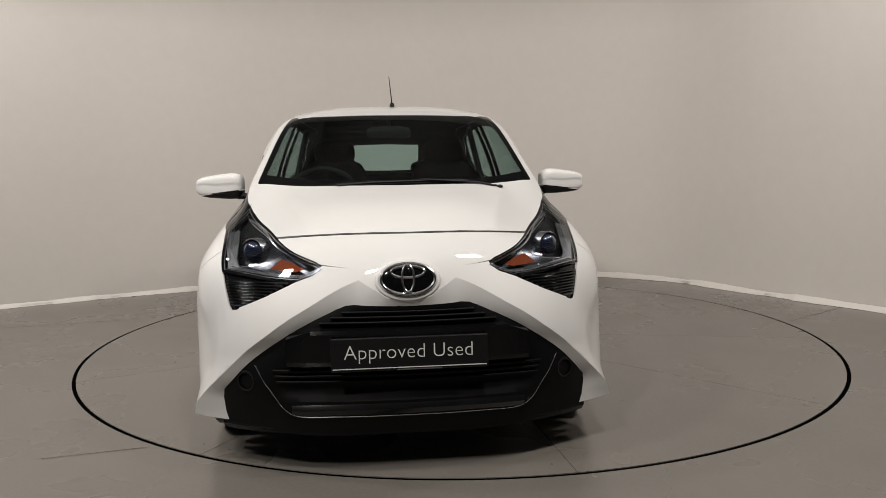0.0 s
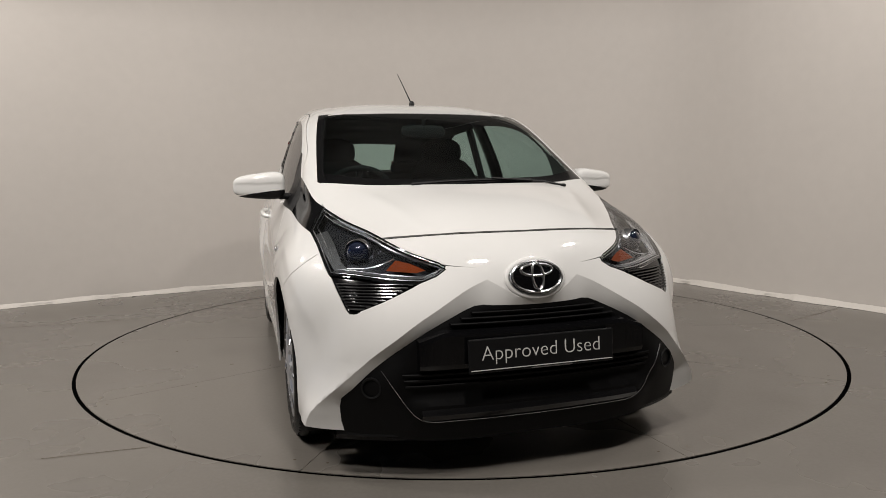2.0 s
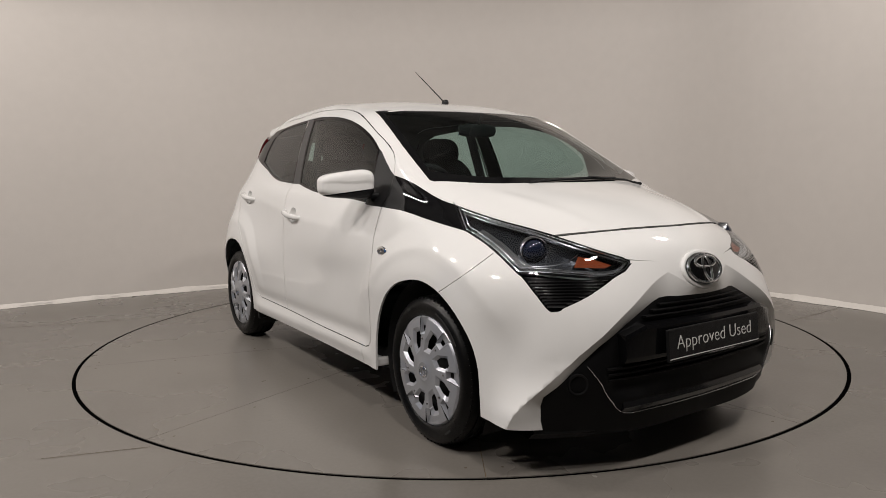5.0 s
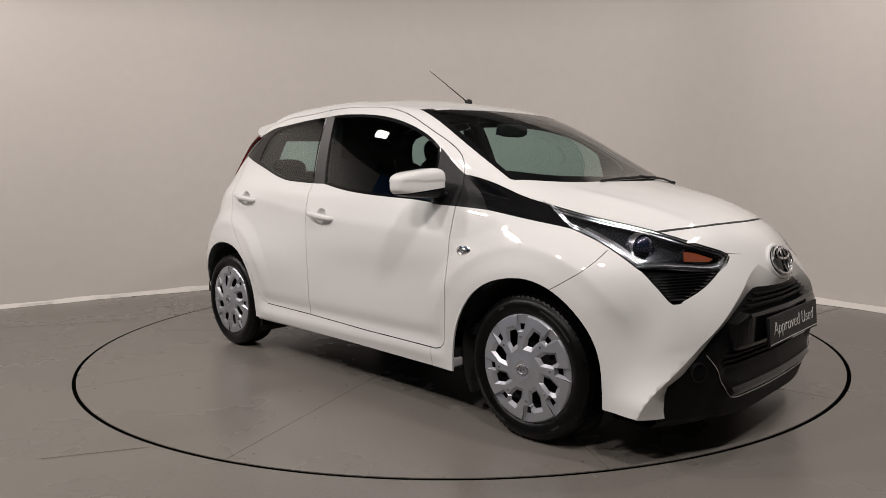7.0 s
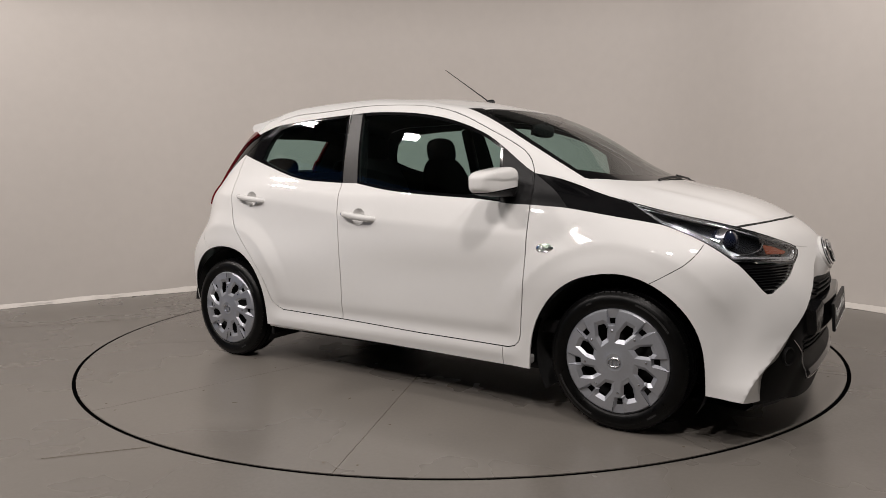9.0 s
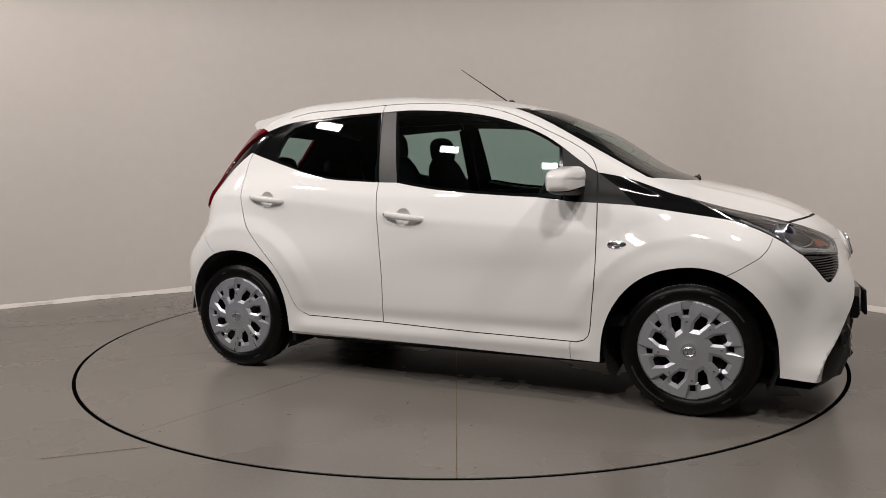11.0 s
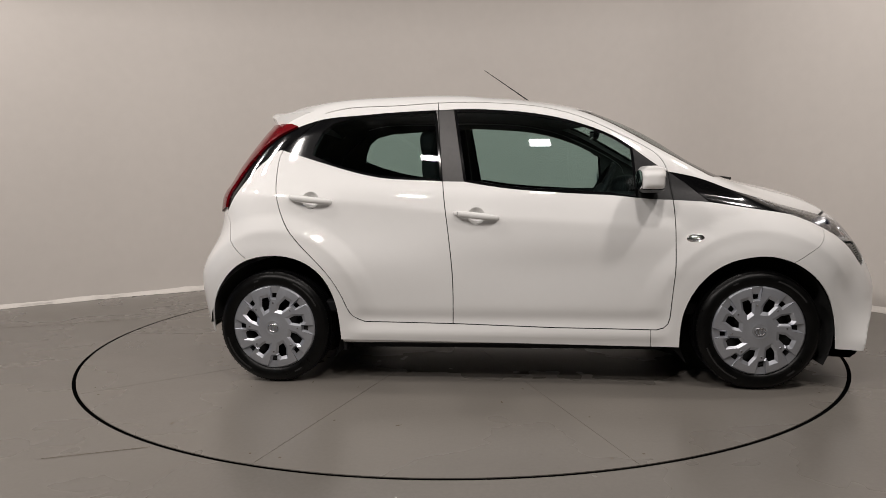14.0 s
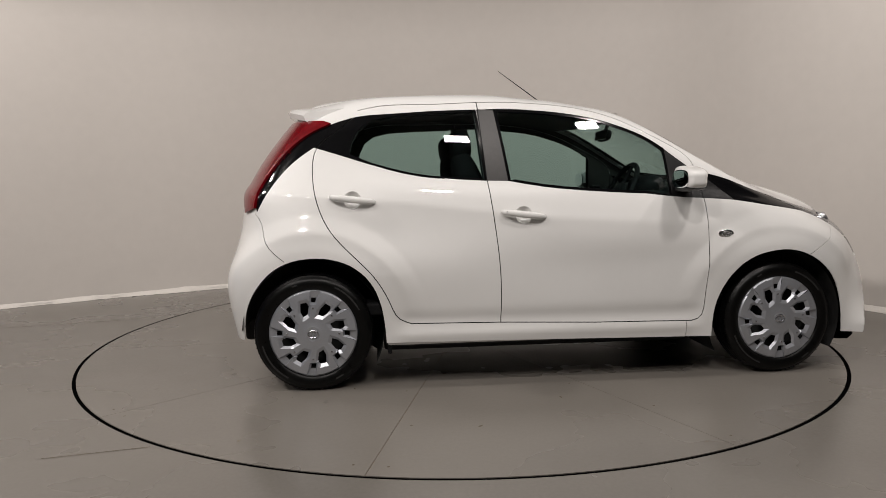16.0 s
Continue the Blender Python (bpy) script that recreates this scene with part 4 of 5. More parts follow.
def region_copy(regions, s, push, taper=1.):
    """Faces of some regions, moved along x and y, as a bmesh."""
    bm = bmesh.new()
    faces = [f for f in SKIN.faces if REGION[f.index] in regions]
    vs = {v for f in faces for v in f.verts}
    c = sum((v.co for v in vs), Vector()) / len(vs)
    new_v = {v: bm.verts.new(c + (v.co - c) * taper + Vector(push)) for v in vs}
    for f in faces:
        bm.faces.new([new_v[v] for v in f.verts])
    if s > 0:
        moved(bm, Matrix.Diagonal((1, -1, 1, 1)))
        bmesh.ops.reverse_faces(bm, faces=bm.faces[:])
    return bm


def headlight_parts(s):
    lamp = emit("headlight", ("lamp",), M_LENS, car, "clear wedge headlight with amber indicator", both=False, side=s, off=.0005)
    f = Matrix.Diagonal((1, -s, 1, 1))

    def mk(name, bm, mat, label="", **kw):
        moved(bm, f)
        if s > 0:
            bmesh.ops.reverse_faces(bm, faces=bm.faces[:])
        return part(name, bm, mat, lamp, label, **kw)

    # dark bowl behind the lens, joined to its edge
    bm = region_copy(("lamp",), -1, (-.045, .04, -.005), .93)
    mk("bowl", bm, M_BOWL, "dark smoked lamp housing", smooth=True)
    edge = []
    for poly in (LAMP,):
        inner = shrink(poly, .005)
        for (u, v), (a, b) in zip(poly, inner):
            edge.append((slant_point(u, v, 0.), slant_point(a, b, -.004), slant_point(a, b, -.05)))
    bm = bmesh.new()
    rows = [[bm.verts.new(p) for p in r] for r in edge]
    for p, q in zip(rows, rows[1:] + rows[:1]):
        for k in range(2):
            bm.faces.new((p[k], q[k], q[k + 1], p[k + 1]))
    bmesh.ops.recalc_face_normals(bm, faces=bm.faces)
    mk("surround", bm, M_BLACK)
    # projector lens, its chrome shroud and the bright blade along the lower edge
    c = slant_point(.600, .757, -.035)
    aim = Matrix.Translation(c) @ pose(0, 0, 0, 0, 0, 63)
    mk("projector", moved(turned([(0, -.028), (.020, -.024), (.034, -.014), (.042, 0), (.042, .05)], 32), aim), M_BULB, "dark projector lens", smooth=True)
    mk("projector_ring", moved(turned([(.042, .0), (.046, -.008), (.049, -.003), (.049, .03)], 32), aim), M_CHROME_DULL, smooth=True)
    low = smooth([(.55, .704), (.655, .699), (.773, .688), (.855, .684), (.893, .694), (.912, .712)], .02)
    bm = bmesh.new()
    rows = [[bm.verts.new(p) for p in (slant_point(u, v - .004, -.010), slant_point(u, v + .002, -.016), slant_point(u, v + .004, -.032))] for u, v in low]
    for p, q in zip(rows, rows[1:]):
        for k in range(2):
            bm.faces.new((p[k], p[k + 1], q[k + 1], q[k]))
    bmesh.ops.recalc_face_normals(bm, faces=bm.faces)
    mk("light_guide", bm, M_REFLECT, "bright strip along the lower edge", smooth=True)
    top = smooth([(.40, .865), (.50, .842), (.591, .818), (.684, .787), (.80, .750), (.89, .722)], .03)
    bm = bmesh.new()
    rows = [[bm.verts.new(p) for p in (slant_point(u, v, -.010), slant_point(u, v - .005, -.014), slant_point(u, v - .014, -.04))] for u, v in top]
    for p, q in zip(rows, rows[1:]):
        for k in range(2):
            bm.faces.new((p[k], p[k + 1], q[k + 1], q[k]))
    bmesh.ops.recalc_face_normals(bm, faces=bm.faces)
    mk("upper_blade", bm, M_REFLECT, smooth=True)
    bm = bmesh.new()
    vs = [bm.verts.new(slant_point(u, v, d)) for u, v, d in ((.735, .704, -.024), (.750, .736, -.034), (.80, .727, -.03), (.862, .706, -.022), (.838, .698, -.018))]
    bm.faces.new(vs)
    bmesh.ops.triangulate(bm, faces=bm.faces[:])
    bmesh.ops.subdivide_edges(bm, edges=bm.edges[:], cuts=3, use_grid_fill=True)
    mk("indicator", bm, M_AMBER, "amber indicator")
    # bright outline inside the lens
    mk("bezel", tube([slant_point(u, v, -.006) for u, v in shrink(LAMP, .0075)], .0024, 6, True), M_CHROME, "thin chrome outline", smooth=True)
    mk("inner_bezel", tube([slant_point(u, v, -.016) for u, v in shrink(LAMP, .018)], .0019, 6, True), M_CHROME, "second chrome outline", smooth=True)
    swoop = smooth([(.548, .745), (.558, .722), (.60, .710), (.66, .712), (.71, .722), (.748, .743)], .015)
    mk("trim_wire", tube([slant_point(u, v, -.022) for u, v in swoop], .0016, 6), M_CHROME, "curved chrome line under the projector", smooth=True)
    # chrome flank behind the projector
    bm = bmesh.new()
    vs = [bm.verts.new(slant_point(u, v, d)) for u, v, d in ((.385, .812, -.010), (.42, .826, -.022), (.50, .778, -.026), (.56, .728, -.026), (.60, .708, -.018), (.556, .702, -.010), (.47, .765, -.008))]
    bm.faces.new(vs)
    bmesh.ops.triangulate(bm, faces=bm.faces[:])
    mk("reflector", bm, M_REFLECT, "silver reflector")
    # ribbed black wedge under the lamp
    wedge = emit("lamp_wedge", ("insert",), M_BLACK, car, "ribbed black wedge below the headlight", both=False, side=s, off=-.012)
    for k in range(9):
        v = .588 + k * .0095
        a = np.interp(v, (.575, .588, .632, .68), (.662, .642, .606, .568))
        b = np.interp(v, (.575, .583, .622, .668), (.680, .695, .782, .85))
        pts = [slant_point(u, v, -.003) for u in np.linspace(a, b, 8)]
        bm = tube(pts, .0038, 6)
        moved(bm, f)
        part("rib", bm, M_RIB, wedge, smooth=True)


SLANT_GRID = np.stack([GRID @ np.array((.66, .75, 0)), GRID[:, 2], GRID @ np.array((.75, -.66, 0))], 1)
SLANT_GRID = SLANT_GRID[(GRID[:, 0] > .7) & (GRID[:, 1] < -.15)]


def slant_point(u, v, off):
    """A point of the skin under the slanting view, off metres along it."""
    d = (SLANT_GRID[:, 0] - u) ** 2 + (SLANT_GRID[:, 1] - v) ** 2
    i = np.argsort(d)[:6]
    w = np.exp(-d[i] / (d[i].mean() + 1e-9))
    A = np.c_[np.ones(6), SLANT_GRID[i][:, :2] - (u, v)]
    t = np.linalg.lstsq(A * w[:, None], SLANT_GRID[i][:, 2] * w, rcond=None)[0][0] + off
    k = .66 ** 2 + .75 ** 2
    return Vector(((.66 * u + .75 * t) / k, (.75 * u - .66 * t) / k, v))


def oval_ring(ry, rz, r, dx, dz, seg=8, n=56):
    """A ring along an upright oval that faces forwards."""
    bm, rows = bmesh.new(), []
    for a in np.linspace(0, 2 * math.pi, n, endpoint=False):
        c, o = Vector((dx, ry * math.cos(a), rz * math.sin(a) + dz)), Vector((0, math.cos(a) / ry, math.sin(a) / rz)).normalized()
        rows.append([bm.verts.new(c + o * r * math.cos(w) + Vector((r * math.sin(w), 0, 0))) for w in np.linspace(0, 2 * math.pi, seg, endpoint=False)])
    for i in range(n):
        p, q = rows[i], rows[(i + 1) % n]
        for j in range(seg):
            bm.faces.new((p[j], p[(j + 1) % seg], q[(j + 1) % seg], q[j]))
    bmesh.ops.recalc_face_normals(bm, faces=bm.faces)
    return bm


def build_nose(bumper, mouth):
    for z, half in ((.570, .225), (.553, .262), (.536, .30)):
        part("slat", sweep_bar(z, half, .007, .03, -.018), M_GRILLE, mouth)
    for z, half in ((.376, .46), (.356, .455), (.336, .45)):
        part("slat", sweep_bar(z, half, .008, .03, -.022), M_GRILLE, mouth)
    # cross bar behind the plate
    bm, rows = bmesh.new(), []
    for y in np.linspace(-.41, .41, 41):
        e = max(abs(y) - .33, 0) / .08
        top, bot = .516 - .028 * e, .392
        x = fx(y, .45)
        rows.append([bm.verts.new(c) for c in ((x - .045, y, bot), (x - .006, y, bot + .004), (x + .001, y, bot + .02), (x + .001 - .004 * e, y, top - .012), (x - .006, y, top), (x - .05, y, top + .004))])
    for p, q in zip(rows, rows[1:]):
        for k in range(5):
            bm.faces.new((p[k], p[k + 1], q[k + 1], q[k]))
    bm.faces.new(rows[0])
    bm.faces.new(rows[-1])
    bmesh.ops.recalc_face_normals(bm, faces=bm.faces)
    part("crossbar", bm, M_BLACK, mouth, "black bar across the grille")
    # show plate
    px = fx(0, .44) + .012
    tilt = pose(px, 0, .440, 0, -4, 0)
    plate = part("plate", moved(box(bmesh.new(), (0, 0, 0), (.012, .522, .112), .004), tilt), M_TRIM, bumper, "black show plate with pale lettering")
    cu = bpy.data.curves.new("lettering", "FONT")
    cu.body, cu.size, cu.offset, cu.align_x, cu.align_y, cu.extrude, cu.space_character = "Approved Used", .072, -.0011, "CENTER", "CENTER", .0006, 1.02
    ob = new("lettering", cu)
    dg = bpy.context.evaluated_depsgraph_get()
    me = bpy.data.meshes.new_from_object(ob.evaluated_get(dg))
    bpy.data.objects.remove(ob)
    xs = [v.co.x for v in me.vertices]
    k = .425 / (max(xs) - min(xs))
    me.transform(tilt @ Matrix.Translation((.0068, -.003, .006)) @ Matrix(((0, 0, 1, 0), (1, 0, 0, 0), (0, 1, 0, 0), (0, 0, 0, 1))) @ Matrix.Diagonal((k, k * 1.02, 1, 1)))
    me.materials.clear()
    me.materials.append(M_LETTER)
    t = new("lettering", me)
    t.parent = plate
    part("rule_line", moved(box(bmesh.new(), (.0066, 0, -.0455), (.0012, .51, .0028)), tilt), M_LETTER, plate)
    part("small_print", moved(box(bmesh.new(), (.0066, .03, -.052), (.0012, .15, .0045)), tilt), M_CHROME_DULL, plate)
    # thin bright line round the lower scoop
    line = [(-.524, .392), (-.483, .327), (-.440, .262), (-.415, .234), (-.385, .219), (-.319, .214), (-.167, .213)]
    line = line + [(0, .213)] + [(-y, z) for y, z in line[::-1]]
    pts = [Vector((fx(y, z) - mouth_depth(-abs(y), z) + .004, y, z)) for y, z in smooth(line, .025)]
    part("trim_line", tube(pts, .0019, 6), M_CHROME_DULL, mouth, "thin silver trim line", smooth=True)
    # glossy lip under the scoop
    bm, rows = bmesh.new(), []
    for y in np.linspace(-.40, .40, 41):
        e = abs(y) / .40
        x = fx(y, .24)
        rows.append([bm.verts.new(c) for c in ((x - .06, y, .322), (x - .042, y, .312), (x + .004, y, .256), (x + .012, y, .240), (x - .002, y, .219), (x - .03, y, .217))])
    for p, q in zip(rows, rows[1:]):
        for k in range(5):
            bm.faces.new((p[k], p[k + 1], q[k + 1], q[k]))
    bm.faces.new(rows[0])
    bm.faces.new(rows[-1])
    bmesh.ops.recalc_face_normals(bm, faces=bm.faces)
    part("lip", bm, M_LIP, mouth, "satin black scoop lip", smooth=True, sharp=50)
    for s in (-1, 1):
        c = Vector((fx(.55, .335) - .026, .552 * s, .335))
        part("fog_recess", moved(turned([(.028, -.012), (.034, -.014), (.036, -.004), (.036, .03)], 28), Matrix.Translation(c) @ pose(0, 0, 0, 0, 0, 65 if s < 0 else 115)), M_TRIM, mouth, smooth=True)
        part("fog_lens", moved(turned([(0, -.004), (.020, -.002), (.028, .004)], 24), Matrix.Translation(c) @ pose(0, 0, 0, 0, 0, 65 if s < 0 else 115)), M_BLACK, mouth, smooth=True)
    # emblem: plain oval rings on a dark oval, in a white raised surround
    ex = fx(0, .675) - .006
    at = pose(ex, 0, .676, 0, -20, 0)
    em = part("emblem", moved(blob((0, 0, 0), (.014, .094, .056), 2.2, 40, 16, Matrix.Translation((.006, 0, 0))), at), M_BLACK, bumper, "oval emblem of chrome rings on black", smooth=True)
    for (ry, rz, dz, r, dx) in ((.090, .053, 0, .0065, .012), (.056, .020, .022, .0055, .020), (.020, .046, .0, .0055, .021)):
        part("ring", moved(oval_ring(ry, rz, r, dx, dz), at), M_CHROME, em, smooth=True)
    ring = oval_ring(.102, .064, .009, -.003, -.001, 14)
    part("emblem_surround", moved(ring, at), M_PAINT, bumper, smooth=True)
    # bumper underside
    bm, rows = bmesh.new(), []
    for y in np.linspace(-.66, .66, 31):
        x = fx(y, .17)
        rows.append([bm.verts.new(c) for c in ((x - .02, y, .20), (x - .012, y, .16), (x - .04, y, .135), (x - .35, y, .15))])
    for p, q in zip(rows, rows[1:]):
        for k in range(3):
            bm.faces.new((p[k], p[k + 1], q[k + 1], q[k]))
    bmesh.ops.recalc_face_normals(bm, faces=bm.faces)
    part("air_dam", bm, M_TRIM, car, "black plastic edge under the bumper", smooth=True)


def wheel_cover():
    """Silver cover with eight twisted windows and eight small notches."""
    bm = bmesh.new()
    R = .212
    radii = (.0, .02, .035, .05, .065, .08, .1, .12, .14, .16, .178, .192, .203, .209, .212)
    seg = 96
    lift = lambda r: -.012 * (1 - (r / R) ** 2) + .010 * max(0, (r - .2) / .012) ** 2 - .004 * math.exp(-((r - .035) / .01) ** 2)
    rows = []
    for r in radii:
        rows.append([bm.verts.new((0, lift(0), 0))] if r == 0 else [bm.verts.new((r * math.cos(a), lift(r), r * math.sin(a))) for a in np.linspace(0, 2 * math.pi, seg, endpoint=False)])
    for p, q in zip(rows, rows[1:]):
        for i in range(seg):
            j = (i + 1) % seg
            bm.faces.new(list(dict.fromkeys((p[i % len(p)], q[i % len(q)], q[j % len(q)], p[j % len(p)]))))
    # eight slanting windows, and between them eight notches that run out to the edge
    lean = radians(-16)
    window = [(.066, .013), (.086, -.022), (.152, -.035), (.174, -.014), (.166, .028), (.106, .031)]
    notch = [(.207, -.036), (.207, .016), (.142, .017), (.142, -.015)]
    at = lambda r, w, t: (r * math.cos(t) - w * math.sin(t), r * math.sin(t) + w * math.cos(t))
    windows, notches = [], []
    for k in range(8):
        t = radians(20 + 45 * k)
        pts = []
        for r, w in window:
            d = r - .12
            pts.append(at(.12 + d * math.cos(lean) - w * math.sin(lean), d * math.sin(lean) + w * math.cos(lean), t))
        windows.append(pts)
        notches.append([at(r, w, radians(45 * k)) for r, w in notch])
    for h in windows + notches:
        score(bm, h, SIDE, lambda c: True)
    bm.faces.index_update()
    bm.faces.ensure_lookup_table()
    cen = np.array([f.calc_center_median() for f in bm.faces])
    own = np.full(len(cen), -1)
    for i, h in enumerate(windows + notches):
        own[inside(h, cen[:, 0], cen[:, 2])] = i
    rim = {}
    for i in np.nonzero((own >= 0) & (own < 8))[0]:
        for e in bm.faces[i].edges:
            if any(own[f.index] != own[i] for f in e.link_faces):
                rim[e] = np.array(windows[own[i]]).mean(0)
    pairs = [(list(e.verts), c) for e, c in rim.items()]
    bmesh.ops.delete(bm, geom=[bm.faces[i] for i in np.nonzero(own >= 0)[0]], context="FACES_ONLY")
    deep = {}
    for vs, c in pairs:
        for v in vs:
            if v not in deep:
                d = Vector((c[0] - v.co.x, 0, c[1] - v.co.z))
                deep[v] = bm.verts.new(v.co + d * .36 + Vector((0, .0095, 0)))
        a, b = vs
        bm.faces.new((a, b, deep[b], deep[a]))
    for k in range(8):
        t = radians(45 * k)

        def spot(r, w, depth):
            x, z = at(r, w, t)
            return bm.verts.new((x, lift(math.hypot(r, w)) + depth, z))

        top = [spot(r, w, 0) for r, w in notch]
        low = [spot(.173, -.014, .013), spot(.173, .010, .013), spot(.150, .010, .016), spot(.150, -.009, .016)]
        for i in range(4):
            bm.faces.new((top[i], top[(i + 1) % 4], low[(i + 1) % 4], low[i]))
    bmesh.ops.remove_doubles(bm, verts=bm.verts[:], dist=.0012)
    bmesh.ops.delete(bm, geom=[e for e in bm.edges if not e.link_faces], context="EDGES")
    bmesh.ops.recalc_face_normals(bm, faces=bm.faces)
    return bm


def build_wheels():
    first = None
    for x, s, turn in ((1.17, -1, -6), (-1.165, -1, 1.5), (1.17, 1, 31), (-1.165, 1, 8)):
        w = new("wheel")
        w.parent = car
        w.matrix_basis = pose(x, .772 * s if x > 0 else .765 * s, .285, 0, turn, 0 if s < 0 else 180)
        if first is None:
            tyre = turned([(.205, .02), (.211, .006), (.222, -.001), (.240, -.006), (.256, -.004), (.268, .004), (.274, .012), (.2785, .014), (.281, .022), (.2835, .030), (.2845, .044), (.2805, .045), (.2805, .051), (.285, .052), (.285, .078), (.281, .079), (.281, .085), (.285, .086), (.285, .112), (.281, .113), (.281, .119), (.2845, .12), (.283, .14), (.276, .158), (.262, .168), (.235, .17), (.205, .15)], 96)
            part("tyre", tyre, M_TYRE, w, smooth=True, sharp=40)
            cover = part("cover", wheel_cover(), M_SILVER, w, "silver multi-spoke wheel cover", smooth=True, sharp=20)
            part("rim", turned([(.213, .012), (.208, .03), (.196, .045), (.19, .10), (.0, .10)], 64), M_GAP, w, "dark steel wheel rim", smooth=True)
            o = [(.024 * math.cos(a), -.0165, .018 * math.sin(a)) for a in np.linspace(0, 2 * math.pi, 32, endpoint=False)]
            part("badge", tube(o, .0025, 6, True), M_CHROME_DULL, cover, smooth=True)
            part("badge", tube([(p[0] * .36, p[1], p[2] * .85) for p in o], .002, 6, True), M_CHROME_DULL, cover, smooth=True)
            for k in range(8):
                a = radians(45 * k)
                part("stud", moved(turned([(0, -.004), (.004, -.0035), (.0052, 0)], 10), Matrix.Translation((.124 * math.cos(a), -.0075, .124 * math.sin(a)))), M_CHROME_DULL, cover)
            shoulder = bmesh.new()
            for k in range(72):
                a = 2 * math.pi * k / 72
                box(shoulder, (0, 0, 0), (.006, .018, .004), 0, m=Matrix.Translation((.2775 * math.cos(a), .019, .2775 * math.sin(a))) @ pose(0, 0, 0, 0, -math.degrees(a), 0))
            tagged(part("tread_block", shoulder, M_TYRE, w), kind="stuff")
            for k, a in enumerate(list(np.arange(.5, 1.15, .055)) + list(np.arange(3.4, 4.2, .055)) + [1.9, 1.95, 5.2, 5.25, 5.3]):
                part("sidewall_mark", box(bmesh.new(), (0, 0, 0), (.010 + .004 * (k % 3), .002, .007), 0, m=Matrix.Translation((.246 * math.cos(a), -.0062, .246 * math.sin(a))) @ pose(0, 0, 0, 0, 90 - math.degrees(a), 0)), M_MARK, w)
            first = w
        else:
            twin = copy_thing(first, w.matrix_basis.copy())
            twin.parent = car
            bpy.data.objects.remove(w)
    for x in (1.163, -1.165):
        for s in (-1, 1):
            v, f = [], []
            for i, a in enumerate(np.linspace(-.5 if x > 0 else -.5, math.pi + (.5 if x > 0 else -.05), 30)):
                for y in (.74, .45):
                    r = .352 if x > 0 else .340
                    v.append((x + r * math.cos(a), y * s, .285 + r * math.sin(a) * 1.0))
            for i in range(29):
                f.append((2 * i, 2 * i + 1, 2 * i + 3, 2 * i + 2))
            c = len(v)
            v.append((x, .45 * s, .3))
            for i in range(29):
                f.append((2 * i + 1, c, 2 * i + 3))
            ob = new("arch_liner", mesh_of("arch_liner", v, f, M_UNDER))
            ob.parent = car
    # low tray under the whole car, set lower to block light from the floor beneath
    bm = bmesh.new()
    box(bm, (-.02, 0, .25), (1.6, 1.5, .10), .02)
    box(bm, (-.02, 0, .19), (1.62, 1.08, .12), .02)
    box(bm, (1.25, 0, .25), (.9, .9, .16), .02)
    box(bm, (-1.15, 0, .27), (.8, .9, .16), .02)
    box(bm, (.0, .1, .19), (1.7, .14, .06), .02)
    part("underbody", bm, M_UNDER, car, "dark underbody")
    for s in (-1, 1):
        part("sill", box(bmesh.new(), (-.01, .745 * s, .235), (1.6, .07, .04), .01), M_PAINT, car)
        part("mud_flap", box(bmesh.new(), (-.80, .70 * s, .215), (.02, .13, .09), .005), M_TRIM, car)


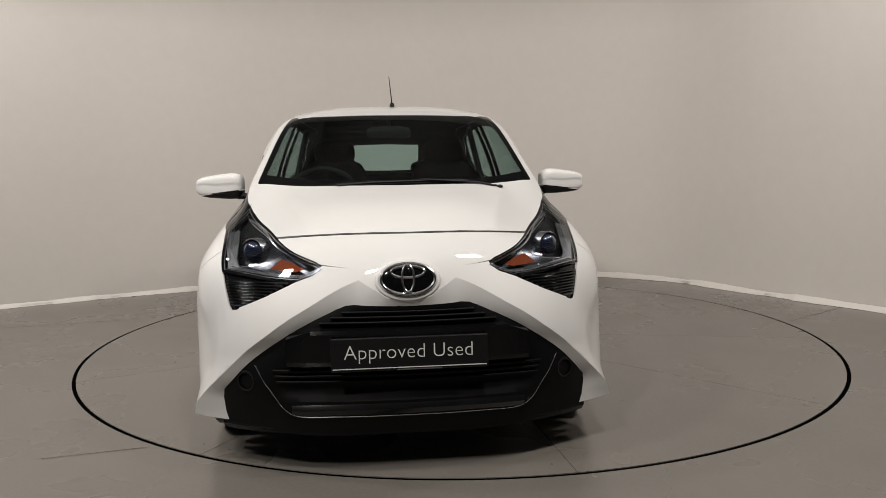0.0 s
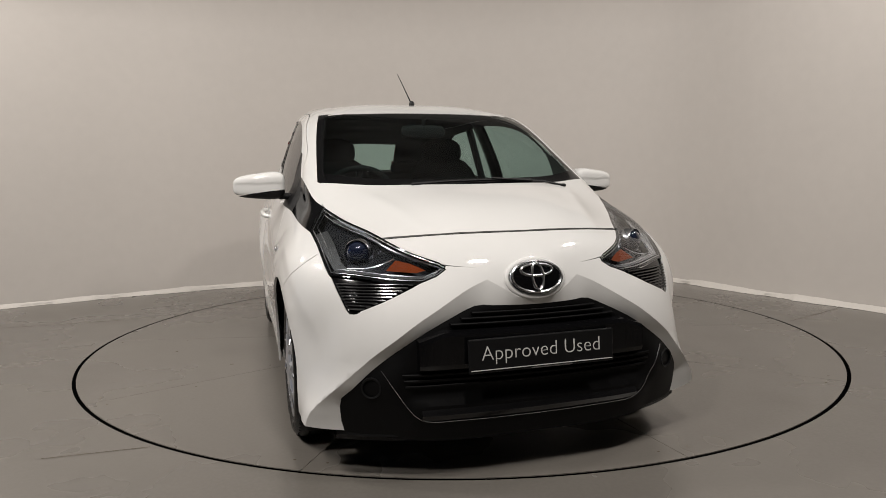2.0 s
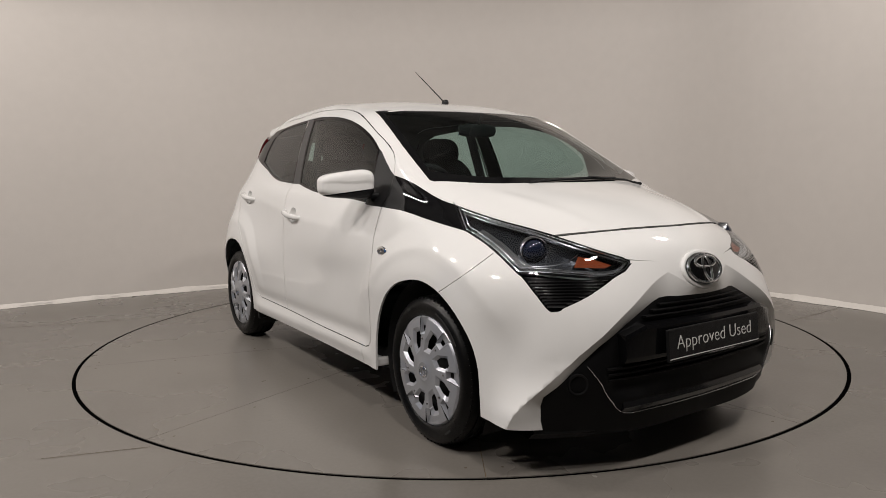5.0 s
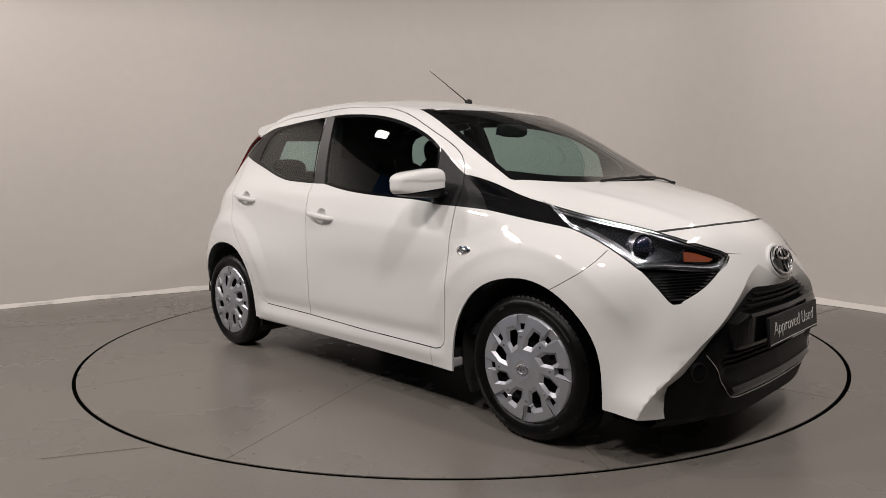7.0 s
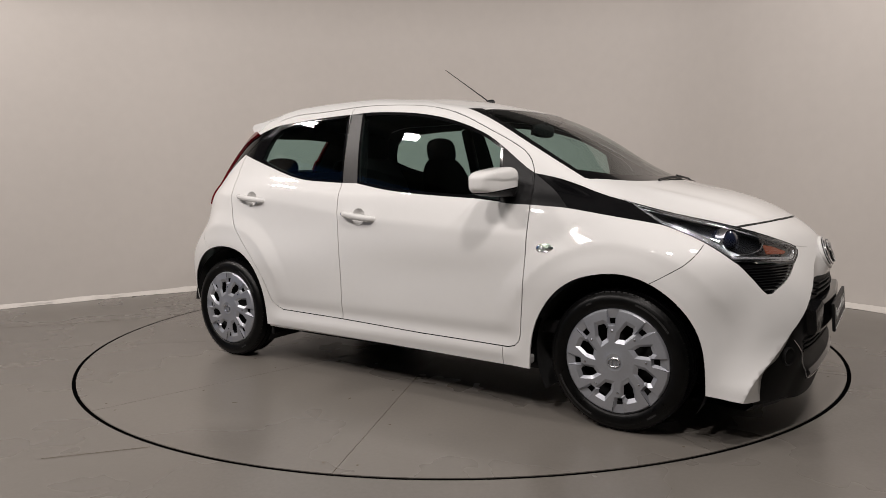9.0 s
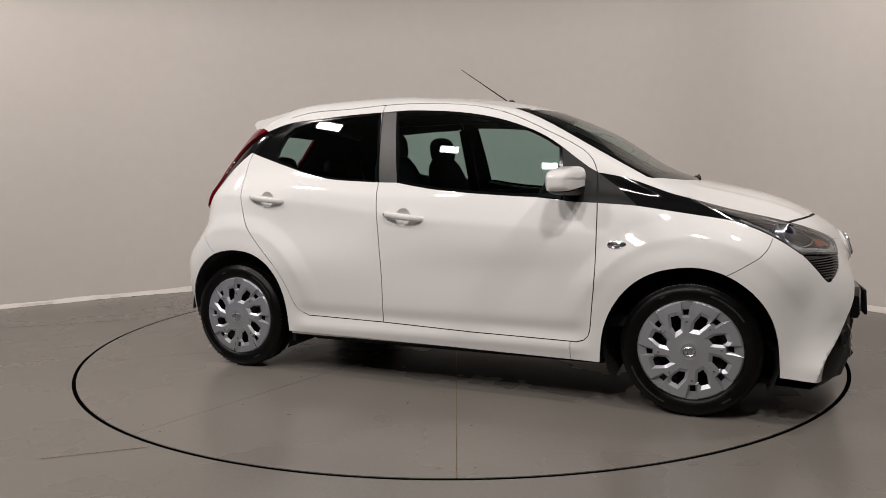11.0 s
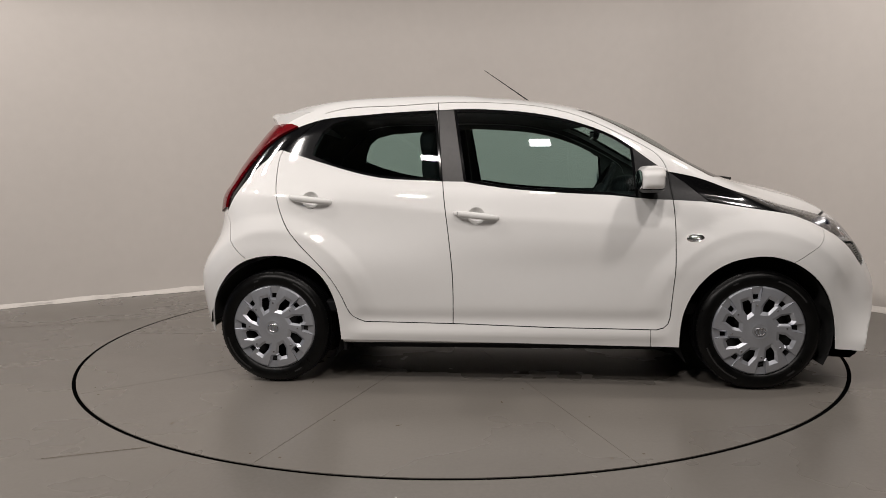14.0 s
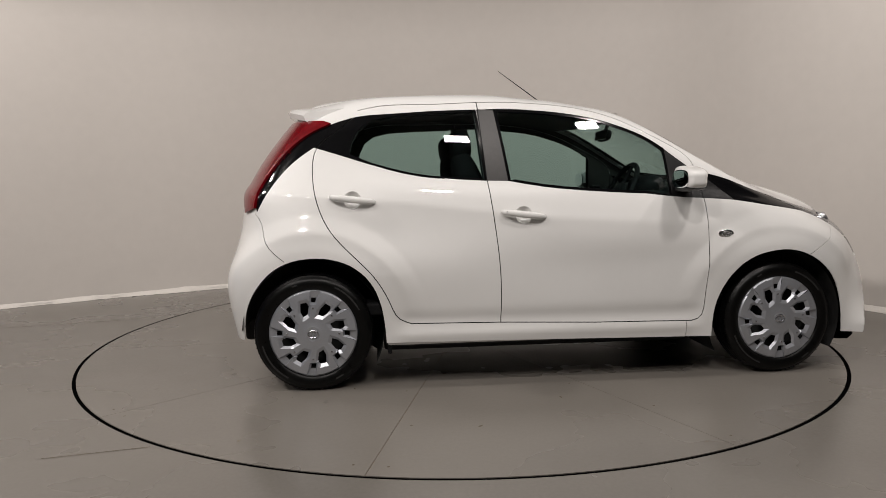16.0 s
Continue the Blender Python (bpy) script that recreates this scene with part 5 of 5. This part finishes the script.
def build_cabin():
    dash = blob((0, 0, 0), (.30, .62, .13), 3.2, 48, 20, Matrix.Translation((.86, 0, .85)))
    part("dashboard", dash, M_DARK, car, "black dashboard", smooth=True)
    part("instrument_pod", blob((0, 0, 0), (.09, .12, .075), 2.6, 24, 14, Matrix.Translation((.63, -.36, .945))), M_DARK, car, smooth=True)
    rimm = pose(.47, -.36, .915, 0, -62, 0)
    w = part("steering_wheel", moved(tube([(.18 * math.cos(a), .18 * math.sin(a), 0) for a in np.linspace(0, 6.283, 48, endpoint=False)], .014, 10, True), rimm), M_DARK, car, smooth=True)
    part("wheel_hub", moved(blob((0, 0, 0), (.07, .075, .025), 2.6, 20, 12, Matrix.Identity(4)), rimm), M_DARK, w, smooth=True)
    for a in (0, 120, 240):
        part("spoke", moved(box(bmesh.new(), (.11, 0, 0), (.13, .03, .014), .005), rimm @ pose(0, 0, 0, 0, 0, a)), M_DARK, w)
    for y in (-.35, .35):
        seat = part("front_seat", blob((0, 0, 0), (.27, .25, .10), 3.2, 28, 14, Matrix.Translation((.01, y, .55))), M_CLOTH, car, "black cloth front seat", smooth=True)
        part("backrest", blob((0, 0, 0), (.075, .235, .34), 3.0, 28, 18, pose(-.31, y, .83, 0, -17, 0)), M_CLOTH, seat, smooth=True)
        part("headrest", blob((0, 0, 0), (.055, .13, .085), 2.8, 24, 14, pose(-.40, y, 1.19, 0, -8, 0)), M_CLOTH, seat, smooth=True)
        for d in (-.05, .05):
            part("headrest_post", tube([(-.38, y + d, 1.05), (-.40, y + d, 1.19)], .006, 8), M_CHROME_DULL, seat)
    bench = part("rear_seat", blob((0, 0, 0), (.25, .60, .10), 3.4, 32, 14, Matrix.Translation((-.85, 0, .60))), M_CLOTH, car, "black cloth rear bench", smooth=True)
    part("backrest", blob((0, 0, 0), (.06, .58, .24), 3.6, 32, 16, pose(-1.10, 0, .84, 0, -14, 0)), M_CLOTH, bench, smooth=True)
    for y in (-.30, .30):
        part("headrest", blob((0, 0, 0), (.045, .12, .06), 2.8, 20, 12, Matrix.Translation((-1.17, y, 1.10))), M_CLOTH, bench, smooth=True)
    part("cabin_floor", box(bmesh.new(), (-.2, 0, .38), (2.4, 1.4, .06), .01), M_DARK, car)
    mir = part("inside_mirror", blob((0, 0, 0), (.018, .115, .034), 3.4, 24, 12, pose(.50, -.02, 1.255, 0, 8, 0)), M_DARK, car, "black interior mirror", smooth=True)
    part("mirror_glass", moved(box(bmesh.new(), (-.0175, 0, 0), (.004, .21, .054), .001), pose(.50, -.02, 1.255, 0, 8, 0)), M_MIRROR, mir)
    part("mirror_stalk", tube([(.50, -.02, 1.27), (.53, -.02, 1.325)], .01, 8), M_DARK, mir)
    for y in (-.61, .61):
        part("door_lining", box(bmesh.new(), (-.1, y * 1.12, .74), (1.7, .05, .40), .02), M_DARK, car)
    for y in (-.585, .585):
        part("belt_pillar", moved(box(bmesh.new(), (0, 0, 0), (.07, .03, .46), .012), pose(-.29, y * .965, 1.11, -13 if y < 0 else 13, -6, 0)), M_DARK, car)
    part("parcel_shelf", box(bmesh.new(), (-1.27, 0, .99), (.26, 1.0, .02), .005), M_DARK, car)


def build_fittings():
    # roof aerial
    a = part("aerial", tube([(.155, .01, 1.43), (.13, .01, 1.452), (-.128, .003, 1.635)], [.0045, .0035, .0018], 8), M_TRIM, car, "black whip aerial")
    part("aerial_foot", blob((0, 0, 0), (.026, .014, .018), 2.2, 20, 12, Matrix.Translation((.165, .01, skin_at("z", .165, -.01, 1.2) + .004))), M_TRIM, a, smooth=True)
    # wiper, folded along the foot of the windscreen
    zs = lambda x, y: skin_at("z", x, -abs(y), .9)
    path = [(1.178, -.26), (1.172, -.10), (1.158, .10), (1.13, .30)]
    bl = part("wiper_blade", tube([(x, y, zs(x, y) + .006) for x, y in path], .0045, 6, squash=1.4), M_TRIM, car, "black wiper blade")
    part("wiper_arm", tube([(1.158, .10, zs(1.158, .10) + .012), (1.15, .34, zs(1.15, .34) + .009), (1.15, .44, zs(1.15, .44) + .004)], .005, 6), M_TRIM, bl)
    part("wiper_cap", blob((0, 0, 0), (.014, .014, .008), 2.2, 16, 10, Matrix.Translation((1.15, .44, zs(1.15, .44) + .003))), M_TRIM, bl, smooth=True)
    for y in (-.455, .425):
        bm = bmesh.new()
        bmesh.ops.create_grid(bm, x_segments=2, y_segments=4, size=.5)
        for v in bm.verts:
            yy = y + v.co.y * .07
            xx = .432 + v.co.x * .018 - .28 * (abs(yy) - .43)
            v.co = Vector((xx, yy, zs(xx, yy) + .004))
        part("screen_label", bm, M_SENSOR, car, "small white label on the windscreen")
    for s in (-1, 1):
        y = skin_at("y", .873, .721, -.9, -.6)
        put = Matrix.Translation((.873, -y * s, .721)) @ pose(0, 0, 0, 0, 0, 0 if s < 0 else 180)
        badge = part("side_badge", blob((0, 0, 0), (.040, .006, .021), 2.2, 28, 12, put), M_CHROME, car, "small oval chrome badge", smooth=True)
        part("badge_field", blob((0, 0, 0), (.034, .0066, .0165), 2.2, 24, 12, put), M_CHROME_DULL, badge, smooth=True)
        for rx, rz, dz in ((.024, .0125, 0), (.014, .005, .004), (.006, .011, 0)):
            o = [(rx * math.cos(a), -.0068, rz * math.sin(a) + dz) for a in np.linspace(0, 2 * math.pi, 28, endpoint=False)]
            part("ring", moved(tube(o, .0016, 6, True), put), M_CHROME, badge, smooth=True)
    # roof spoiler
    bm, rows = bmesh.new(), []
    for y in np.linspace(-.50, .50, 41):
        e = abs(y) / .50
        tip = -1.335 + .13 * e ** 2.4
        zt = 1.402 - .050 * e ** 2.2
        root_x = -1.0
        zr = skin_at("z", root_x, -abs(y), 1.2)
        mid = -1.17
        rows.append([bm.verts.new(c) for c in ((root_x, y, zr + .001), (-1.08, y, .5 * (zr + zt) + .006), (mid, y, zt + .018 - .010 * e), (tip + .02, y, zt + .004), (tip, y, zt - .012), (tip + .012, y, zt - .04), (tip + .05, y, zt - .052), (-1.10, y, zt - .06))])
    for p, q in zip(rows, rows[1:]):
        for k in range(7):
            bm.faces.new((p[k], p[k + 1], q[k + 1], q[k]))
    bm.faces.new(rows[0])
    bm.faces.new(rows[-1])
    bmesh.ops.recalc_face_normals(bm, faces=bm.faces)
    part("spoiler", bm, M_PAINT, car, "white roof spoiler", smooth=True, sharp=50)


M_LIP = material("satin_black_plastic", (.006, .006, .0065), .14, mottle=.1)
build_nose(*build_skin())
build_wheels()
build_cabin()
build_fittings()
build_shutter()


def motions():
    rows_table, rows_car = [], []
    for i in range(33):
        t = i * .5
        turn = pose(0, 0, 0, 0, 0, -83.2 + 5.575 * t)
        rows_table.append((t, turn))
        rows_car.append((t, turn @ pose(.349, -.421, 0)))
    walk(turntable, rows_table)
    walk(car, rows_car)


motions()
